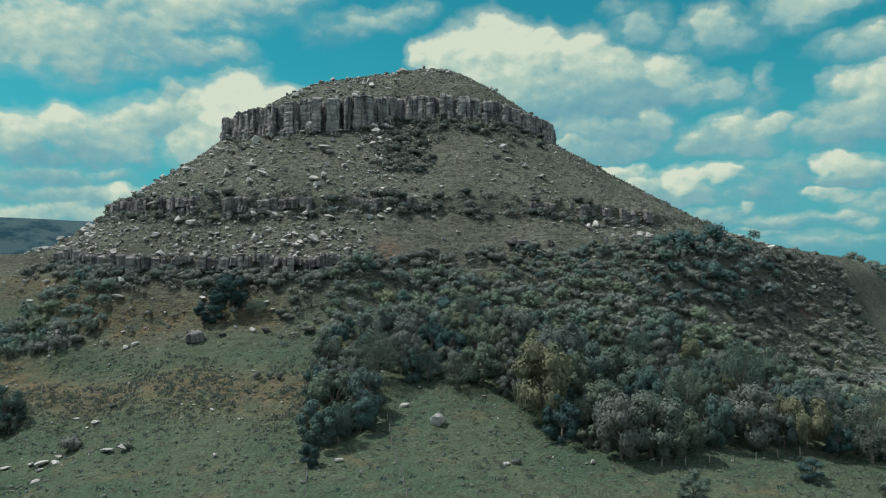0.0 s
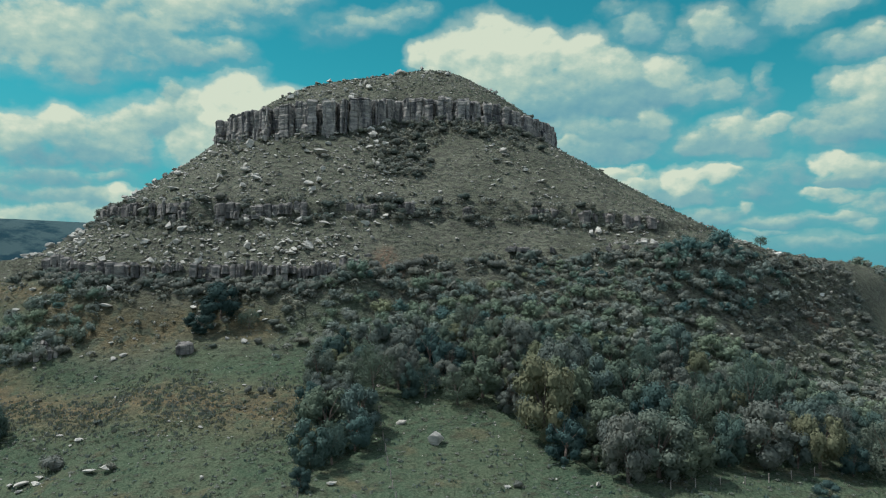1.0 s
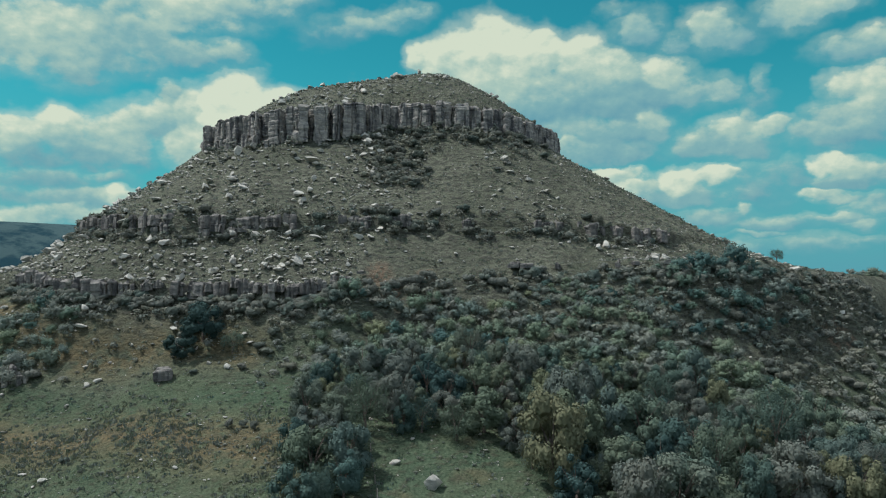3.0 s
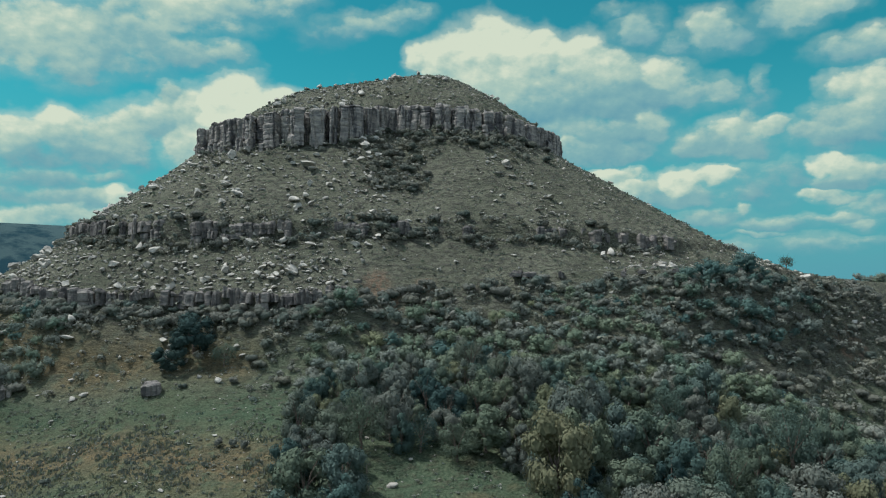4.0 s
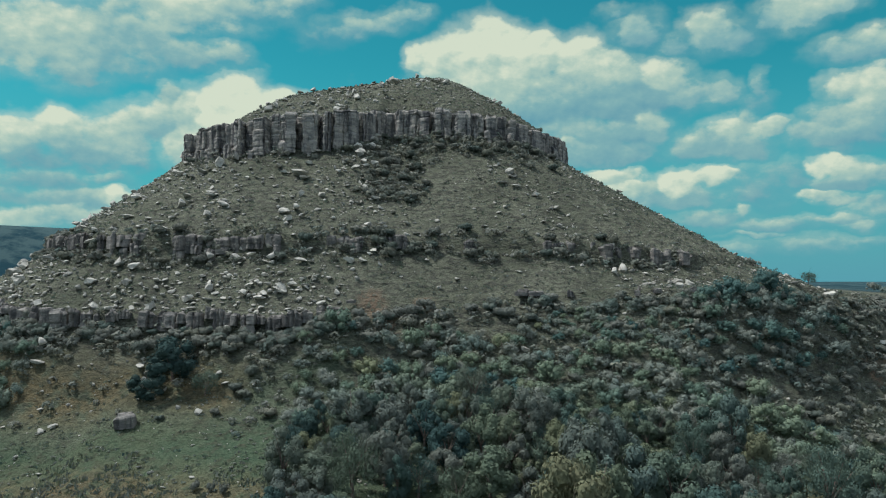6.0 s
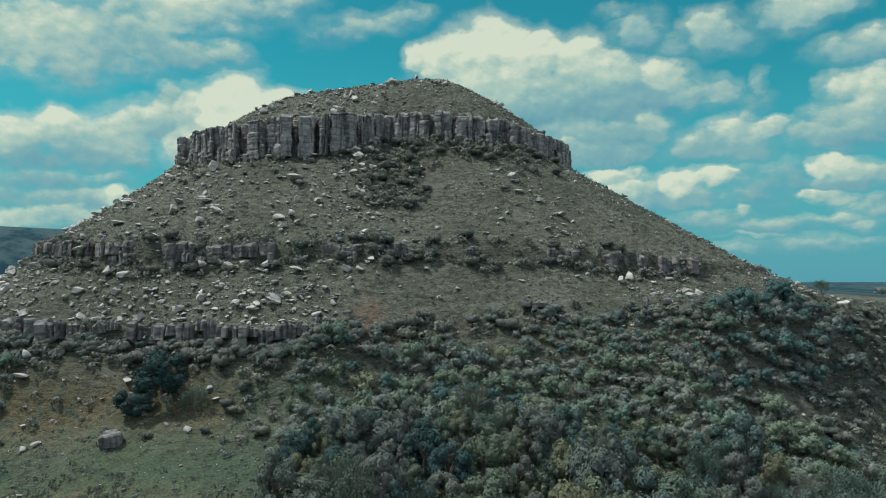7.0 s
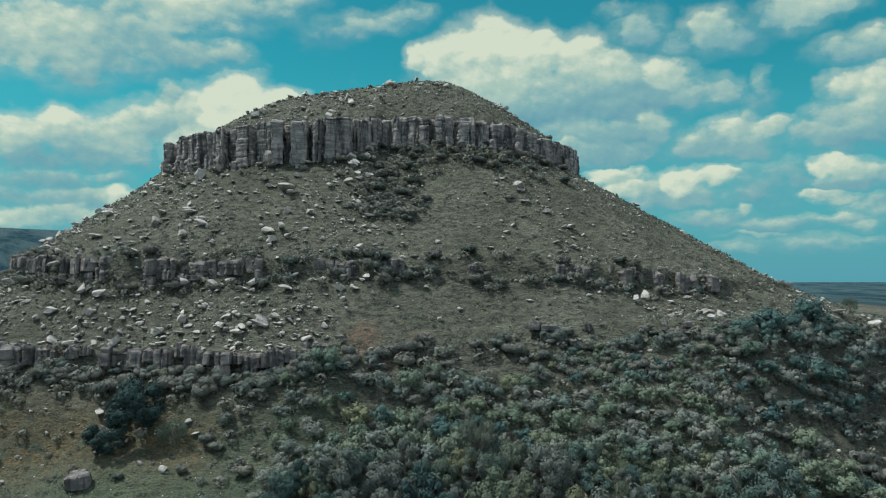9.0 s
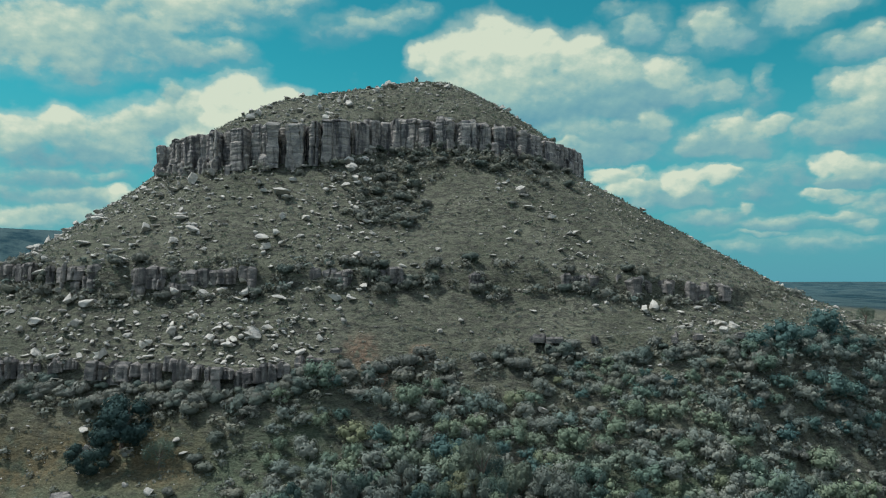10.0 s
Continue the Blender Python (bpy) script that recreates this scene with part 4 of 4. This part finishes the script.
def trunk_mesh(seed, wide, high):
    r = random.Random(seed)
    vs, fs = [], []
    lean = (r.uniform(-0.1, 0.1) * high, r.uniform(-0.1, 0.1) * high)
    tr = 0.022 * high + 0.05
    fork = 0.28 * high
    tube(vs, fs, [(0, 0, -0.5), (lean[0] * 0.2, lean[1] * 0.2, fork * 0.6), (lean[0] * 0.5, lean[1] * 0.5, fork)], [tr * 1.35, tr, tr * 0.85])
    for k in range(5):
        ang = 2 * math.pi * (k + r.random() * 0.7) / 5
        rad = wide * r.uniform(0.2, 0.36)
        top = high * r.uniform(0.55, 0.82)
        c, s = math.cos(ang), math.sin(ang)
        tube(vs, fs, [(lean[0] * 0.5, lean[1] * 0.5, fork * r.uniform(0.8, 1)), (c * rad * 0.45, s * rad * 0.45, (fork + top) / 2), (c * rad, s * rad, top)], [tr * 0.6, tr * 0.4, tr * 0.12], 5)
    me_ = bpy.data.meshes.new("trunk")
    me_.from_pydata(vs, [], fs)
    me_.materials.append(BARK)
    return me_


# kinds of tree, one metre of crown width to scale from: dense, open, spreading, thin and grey
KINDS = []
for k in range(9):
    wide, high = 6.0, (5.6, 6.2, 5.0, 5.8, 5.3, 6.6, 4.8, 5.5, 6.0)[k]
    arr = crown_arrays(300 + k, wide, high, (26, 20, 30, 18, 24, 22, 28, 17, 25)[k], 3500, 0.138, low=-0.1, loose=0.07)
    KINDS.append((arr, trunk_mesh(300 + k, wide, high)))
for k in range(3):
    a1, a2 = crown_arrays(340 + k, 6.0, 5.8, 24, 2400, 0.10, core=False, loose=0.12), twig_arrays(350 + k, 6.0, 5.6, 420, 0.02)
    KINDS.append(((np.concatenate([a1[0], a2[0]]), np.concatenate([a1[1], a2[1] + len(a1[0])])), trunk_mesh(350 + k, 6.0, 6.0)))
CROWNS = [mesh_of("crown", arr, LEAF) for arr, _ in KINDS]
DARK_CROWNS = [mesh_of("crown", arr, LEAF_DARK) for arr, _ in KINDS]
SPARSE = [crown_arrays(400 + k, 6.0, 4.8, 14, 640, 0.20, -0.05, loose=0.18) for k in range(6)]
SHRUBS = [crown_arrays(500 + k, 2.0, 1.5, 9, 500, 0.100, 0.05) for k in range(5)]
SHRUB_ME = [mesh_of("shrub", arr, LEAF_DRY) for arr in SHRUBS]
SCRUB = [crown_arrays(520 + k, 1.0, 0.75, 5, 44, 0.135, 0.1, False) for k in range(6)]


def tree(x, y, wide, kind, label, group="", tall=1.0, dark=False):
    z = gz(x, y)
    top = thing("tree", x, y, z, label, "tree", group, turn=rnd.uniform(0, 360))
    s = wide / 6.0
    m = Matrix.Diagonal((s, s, s * tall, 1))
    part("trunk", KINDS[kind][1], None, top, m=m)
    part("crown", (DARK_CROWNS if dark else CROWNS)[kind], None, top, m=m)
    return top


def shrub(x, y, wide, label, tall=1.0, group="shrubs on the hillside"):
    ob = new("shrub", SHRUB_ME[rnd.randrange(len(SHRUB_ME))])
    s = wide / 2.0
    ob.matrix_basis = pose(x, y, gz(x, y) - 0.05 * wide, 0, 0, rnd.uniform(0, 360)) @ Matrix.Diagonal((s, s, s * tall, 1))
    return tagged(ob, label, "shrub", group)


EDGE_X = [-23, -21, -13, -12.5, 0, 9, 14, 18, 25, 33, 42, 60, 75, 90, 140]
EDGE_Y = [150, 113, 115, 133, 134, 133, 126, 115, 113, 114, 118, 121, 119, 114, 110]
BACK_X = [-30, -26, 0, 30, 60, 80, 100, 140]
BACK_Y = [150, 170, 172, 170.5, 166, 161, 151, 148]


def wooded(x, y):
    """Whether the wood stands here, and how tall it grows."""
    if x > -25 and np.interp(x, EDGE_X, EDGE_Y) < y < np.interp(x, BACK_X, BACK_Y):
        d = float(rim_y(x)) - y
        return 0.72 + 0.44 * float(sstep(16, 44, d))
    if ((x - 66) / 19) ** 2 + ((y - 178.5 - 0.45 * (x - 66)) / 6.5) ** 2 < 1:
        return 0.8
    if ((x - 34) / 18) ** 2 + ((y - 172) / 5) ** 2 < 1:
        return 0.42
    if ((x + 92) / 14) ** 2 + ((y - 174) / 8) ** 2 < 1:
        return 0.72
    if ((x + 84) / 6) ** 2 + ((y - 136) / 5) ** 2 < 1:
        return 0.7
    return 0.0


TAKEN = {}


def far_enough(x, y, gap):
    i, j = int(x // 5), int(y // 5)
    for a_ in range(i - 1, i + 2):
        for b_ in range(j - 1, j + 2):
            if any((x - q[0]) ** 2 + (y - q[1]) ** 2 < gap * gap for q in TAKEN.get((a_, b_), ())):
                return False
    TAKEN.setdefault((i, j), []).append((x, y))
    return True


wood = []
tries = 0
while tries < 26000:
    tries += 1
    x, y = rnd.uniform(-106, 132), rnd.uniform(110, 200)
    h = wooded(x, y)
    if h <= 0:
        continue
    wide = 6.2 * h * rnd.uniform(0.58, 1.36)
    if far_enough(x, y, wide * (0.52 if h < 0.9 else 0.66)):
        wood.append((x, y, wide))
# the trees that the flight passes nearest are single things
wood.sort(key=lambda q: q[1] + 0.25 * abs(q[0] - 10) - (30 if q[0] < -40 else 0))
NAMES = ("bushy dark green tree in the wood on the slope", "dense rounded evergreen tree in the slope wood", "spreading olive green tree in the slope wood",
         "open-crowned green tree in the slope wood")
for k, (x, y, wide) in enumerate(wood[:285]):
    kind = rnd.randrange(9) if rnd.random() < 0.80 else rnd.randrange(9, 12)
    label = "thin greyish half-bare tree in the slope wood" if kind > 8 else NAMES[kind % 4]
    tree(x, y, wide * 1.08, kind, label, "trees of the slope wood", rnd.uniform(1.0, 1.5))
rest = wood[285:]
# woods on the far bench
for k in range(90):
    x = rnd.uniform(150, 330)
    y = float(rim_y(x)) + rnd.uniform(-20, 30)
    rest.append((x, y, rnd.uniform(2.5, 5)))
rows, tints = [], []
for x, y, wide in rest:
    s = wide / 6.0
    rows.append((rnd.randrange(len(SPARSE)), pose(x, y, gz(x, y) - 0.4, 0, 0, rnd.uniform(0, 360)) @ Matrix.Diagonal((s, s, s * rnd.uniform(0.85, 1.2), 1))))
    tints.append(rnd.choice([0.03, 0.12, 0.2, 0.3, 0.6, 0.72]) if 46 < x < 88 and y > 168 else rnd.uniform(0.28, 0.84) if rnd.random() < 0.75 else rnd.random())
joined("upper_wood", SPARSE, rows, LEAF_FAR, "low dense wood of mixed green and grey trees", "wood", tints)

# single trees
tree(-48.3, 167.2, 10.4, 2, "big dark round tree standing alone on the turf", tall=0.95, dark=True)
tree(-51.6, 164.6, 7.2, 6, "blue-green bushy tree beside a bigger one", tall=0.9, dark=True)
tree(-41.3, 163.8, 5.2, 10, "small grey-green tree beside pale rocks", tall=0.9)
tree(-19.2, 107.0, 3.2, 1, "small dark tree at the fence corner", tall=1.1, dark=True)
tree(34.0, 100.5, 5.0, 5, "bushy tree on the near pasture", tall=0.85)
tree(55.0, 111.0, 4.4, 3, "bushy tree on the near pasture", tall=0.8)
tree(66.0, 107.0, 6.5, 7, "olive tree at the edge of the wood")
tree(71.0, 112.0, 6.5, 2, "olive tree at the edge of the wood")
tree(85.5, 202.6, 4.0, 9, "bare grey tree on the skyline of the bench")
for x, y, s in ((-35.0, 139.5, 1.6), (-32.5, 139.0, 1.3), (-30.5, 138.0, 1.5)):
    shrub(x, y, s, "dark upright bush on the rusty grass", 1.5)
for x, y, s in ((-38.0, 159.0, 1.9), (-47.5, 159.0, 1.7), (-36.0, 163.5, 2.6), (-60.5, 136.0, 1.7), (-62.0, 124.5, 4.2), (10.7, 109.8, 1.6), (-83.0, 167.0, 3.8), (-90.5, 166.5, 3.8), (-50.3, 118.8, 2.0)):
    shrub(x, y, s, "low grey-green bush beside a boulder", 0.95)


for x, y, s in ((-63.0, 236.5, 2.6), (-59.5, 233.0, 2.2), (-56.0, 230.5, 1.8), (-66.0, 240.0, 1.7), (33.0, 256.0, 2.4), (36.5, 263.0, 2.0), (30.0, 250.0, 2.2), (37.5, 268.0, 1.8), (-44.0, 262.0, 1.4), (-20.0, 258.0, 1.6), (-2.0, 255.0, 1.3)):
    shrub(x, y, s, "thin grey shrub on the brink of the summit", 0.95)


def scrub_density(x, y):
    a, r = float(bearing(x, y)), math.hypot(x - HX, y - HY)
    rc, rl = float(np.interp(a, CLIFF_A, CLIFF_R)), float(np.interp(a, LEDGE_A, LEDGE_R))
    d = float(rim_y(x)) - y
    gully = math.exp(-((x + 12) / 6) ** 2) * (1.0 if 205 < y < 232 else 0.0) + math.exp(-((x - 10) / 11) ** 2 - ((y - 224) / 5) ** 2)
    foot = 1.3 * math.exp(-((r - rc - 2.5) / 1.8) ** 2) * (1 if a > 0 else 0.25)
    ledge = (1.0 if a < 46 else 0.12) * math.exp(-((r - rl - 1.8) / 1.6) ** 2) + (0.5 if a < 40 else 0.0) * math.exp(-((r - rl + 1.2) / 1.0) ** 2)
    rim = 1.1 * math.exp(-((d - 4.2) / 2.0) ** 2) * (1.0 if x < 6 else 0.4 if x < 40 else 1.0)
    east = 0.42 * float(sstep(45, 70, x)) * float(sstep(2, 8, d)) * (1.0 if d < 45 else 0.2)
    belt = 0.36 * float(sstep(3, 7, d)) * (1 - float(sstep(14, 22, d))) * (1.0 if x > -36 else 0.22)
    return gully + foot + (ledge if d < 0 else 0) + rim + east + belt


bushes = []
tries = 0
while len(bushes) < 2200 and tries < 30000:
    tries += 1
    x, y = rnd.uniform(-112, 118), rnd.uniform(140, 235)
    if rnd.random() < scrub_density(x, y):
        bushes.append((rnd.uniform(0.8, 2.6) if rnd.random() < 0.8 else rnd.uniform(2.2, 3.8), x, y))
bushes.sort(reverse=True)
for s, x, y in bushes[:260]:
    shrub(x, y, s, "dark twiggy shrub growing among the rocks", rnd.uniform(0.7, 1.05))
rows, tints = [], []
for s, x, y in bushes[260:]:
    rows.append((rnd.randrange(len(SCRUB)), pose(x, y, gz(x, y) - 0.05, 0, 0, rnd.uniform(0, 360)) @ Matrix.Diagonal((s, s, s * rnd.uniform(0.7, 1.1), 1))))
    tints.append(rnd.random() * 0.93)
tries = 0
while len(rows) < 6800 and tries < 60000:
    tries += 1
    x, y = rnd.uniform(-118, 112), rnd.uniform(104, 275)
    d = float(rim_y(x)) - y
    if rnd.random() > (0.75 if d < 10 else 0.45) * (0.5 + float(fbm(x, y, 12, 3, 51))) + 0.12:
        continue
    s = rnd.uniform(0.3, 0.85) * (0.8 if d > 16 else 1.0)
    rows.append((rnd.randrange(len(SCRUB)), pose(x, y, gz(x, y) - 0.06, 0, 0, rnd.uniform(0, 360)) @ Matrix.Diagonal((s, s, s * rnd.uniform(0.5, 0.9), 1))))
    tints.append(rnd.random() * 0.93)
for k in range(2600):
    x, y = rnd.uniform(-110, 75), rnd.uniform(98, 166)
    d = float(rim_y(x)) - y
    if d < 15 or wooded(x, y) > 0 or rnd.random() > 0.35 + 0.9 * float(fbm(x, y, 8, 3, 71)) + 0.25:
        continue
    s = rnd.uniform(0.35, 0.9)
    rows.append((rnd.randrange(len(SCRUB)), pose(x, y, gz(x, y) - 0.06, 0, 0, rnd.uniform(0, 360)) @ Matrix.Diagonal((s, s, s * rnd.uniform(0.5, 0.8), 1))))
    tints.append(rnd.uniform(0.0, 0.4))
joined("hillside_scrub", SCRUB, rows, SCRUB_LEAF, "low dark scrub dotted over slope and ledges", "scrub", tints)

# the thicket below the rim
rows, tints = [], []
for k in range(165):
    x = rnd.uniform(-104, -8) if k < 140 else rnd.uniform(6, 52)
    s = rnd.uniform(0.8, 1.7)
    y = float(rim_y(x)) - rnd.uniform(1.5, 5.2)
    rows.append((rnd.randrange(len(SHRUBS)), pose(x, y, gz(x, y) - 0.15, 0, 0, rnd.uniform(0, 360)) @ Matrix.Diagonal((s, s, s * rnd.uniform(0.8, 1.1), 1))))
    tints.append(rnd.choice([0.0, 0.1, 0.3, 0.5, 0.6, 1.0]))
joined("rim_thicket", SHRUBS, rows, SCRUB_LEAF, "dark thicket of shrubs along the rim ledge", "thicket", tints)

# dry tufts of grass
BLADES = []
for k in range(5):
    r_ = np.random.RandomState(600 + k)
    c_ = r_.uniform(-0.5, 0.5, (7, 2))
    vs_ = []
    for cx, cy in c_:
        t_ = r_.uniform(0, 6.28)
        w_ = 0.16
        dx, dy = math.cos(t_) * w_, math.sin(t_) * w_
        lx, ly = r_.uniform(-0.2, 0.2, 2)
        h_ = r_.uniform(0.35, 0.8)
        vs_ += [(cx - dx, cy - dy, -0.1), (cx + dx, cy + dy, -0.1), (cx + dx * 0.4 + lx, cy + dy * 0.4 + ly, h_), (cx - dx * 0.4 + lx, cy - dy * 0.4 + ly, h_ * 0.9)]
    BLADES.append((np.array(vs_), np.arange(28).reshape(-1, 4)))
gx = np.random.RandomState(7).uniform(0, 1, (26000, 2))
tx, ty = -120 + 236 * gx[:, 0], 98 + 172 * gx[:, 1]
td = rim_y(tx) - ty
keep = np.random.RandomState(8).uniform(size=len(tx)) < np.where(td > 14, 0.30, 0.9) * (0.55 + 0.6 * fbm(tx, ty, 9, 3, 61))
tx, ty, td = tx[keep], ty[keep], td[keep]
tz = ground_z(tx, ty)
rows, tints = [], []
for x, y, z, d in zip(tx.tolist(), ty.tolist(), tz.tolist(), td.tolist()):
    s = rnd.uniform(0.35, 0.85)
    rows.append((rnd.randrange(5), pose(x, y, z, 0, 0, rnd.uniform(0, 360)) @ Matrix.Diagonal((s * 1.3, s * 1.3, s * 0.7, 1))))
    tints.append(rnd.uniform(0.35, 0.80) if d < 16 else rnd.choice([0.2, 0.3, 0.45, 0.6, 0.7]))
for k in range(3600):
    x = rnd.uniform(-112, -20)
    d = rnd.gauss(39 + 0.10 * (x + 40), 7.5)
    y = float(rim_y(x)) - d
    if float(fbm(x, y, 6, 3, 81)) < -0.12:
        continue
    s = rnd.uniform(0.3, 0.75)
    rows.append((rnd.randrange(5), pose(x, y, gz(x, y), 0, 0, rnd.uniform(0, 360)) @ Matrix.Diagonal((s * 1.3, s * 1.3, s * 0.9, 1))))
    tints.append(rnd.choice([0.45, 0.55, 0.66, 0.78, 0.80, 0.99]))
joined("dry_grass", BLADES, rows, TUFT, "tufts of dry grass over slope and pasture", "grass", tints)


# ---- fences and standing stones ----


def fence(x1, y1, x2, y2, label, gap=3.6):
    n_ = max(2, int(math.hypot(x2 - x1, y2 - y1) / gap))
    top = thing("fence", x1, y1, gz(x1, y1), label, "fence")
    inv_ = top.matrix_basis.inverted()
    pts = []
    for k in range(n_ + 1):
        x, y = x1 + (x2 - x1) * k / n_ + rnd.uniform(-0.1, 0.1), y1 + (y2 - y1) * k / n_
        z = gz(x, y)
        h = rnd.uniform(1.15, 1.4)
        me_ = bpy.data.meshes.new("post")
        vs, fs = [], []
        lean = rnd.uniform(-0.08, 0.08)
        tube(vs, fs, [(0, 0, -0.4), (lean * 0.5, 0, h * 0.5), (lean, 0, h), (lean, 0, h + 0.03)], [0.085, 0.08, 0.07, 0.03], 7)
        me_.from_pydata(vs, [], fs)
        part("post", me_, POST, top, m=inv_ @ pose(x, y, z, 0, 0, rnd.uniform(0, 360)))
        pts.append((x, y, z))
    for h in (0.35, 0.7, 1.05):
        cu = bpy.data.meshes.new("wire")
        vs, fs = [], []
        for k in range(n_):
            p, q = Vector(pts[k]), Vector(pts[k + 1])
            p.z += h
            q.z += h
            b_ = len(vs)
            for s_ in (p, (p + q) / 2 - Vector((0, 0, 0.04)), q):
                vs += [(s_.x - 0.008, s_.y, s_.z - 0.008), (s_.x + 0.008, s_.y, s_.z - 0.008), (s_.x, s_.y, s_.z + 0.01)]
            for s_ in (0, 3):
                for c_ in range(3):
                    e_ = (c_ + 1) % 3
                    fs.append((b_ + s_ + c_, b_ + s_ + e_, b_ + s_ + 3 + e_, b_ + s_ + 3 + c_))
        cu.from_pydata(vs, [], fs)
        part("wire", cu, WIRE, top, m=inv_)


fence(-4.6, 96.0, -10.6, 131.0, "old wire fence on grey posts across the pasture")
fence(-17.9, 96.0, -21.5, 124.0, "old wire fence on grey posts along the tree strip")
fence(33.0, 112.5, 57.0, 119.0, "wire fence on pale posts below the wood")
for x, y, w_, h_, t_ in ((-88.2, 166.6, 1.2, 3.4, 4), (-86.7, 167.0, 1.5, 3.7, -6), (-85.3, 166.4, 1.0, 2.6, 8), (-84.0, 166.8, 0.8, 1.6, 0), (-89.5, 166.9, 0.8, 1.8, -5)):
    ob = new("standing_stone", pillar_mesh("standing_stone", int(x * -10), w_, 0.9, h_ + 0.3, 5.0, 0.45))
    ob.data.materials.append(CLIFF)
    ob.matrix_basis = pose(x, y, gz(x, y) - 0.3, 0, t_ * 0.6, t_ * 4)
    tagged(ob, "upright grey stone slab beside dark bushes", "standing stone", "stone slabs by the bushes")

ob = new("boulder", pillar_mesh("boulder", 4242, 3.6, 2.6, 2.3, 3.2, 0.55))
ob.data.materials.append(LEDGE)
ob.matrix_basis = pose(-53.0, 158.6, gz(-53.0, 158.6) - 0.25, 3, -4, 14)
tagged(ob, "dark-faced boulder with a pale top on the turf", "boulder", "boulders on the hillside")
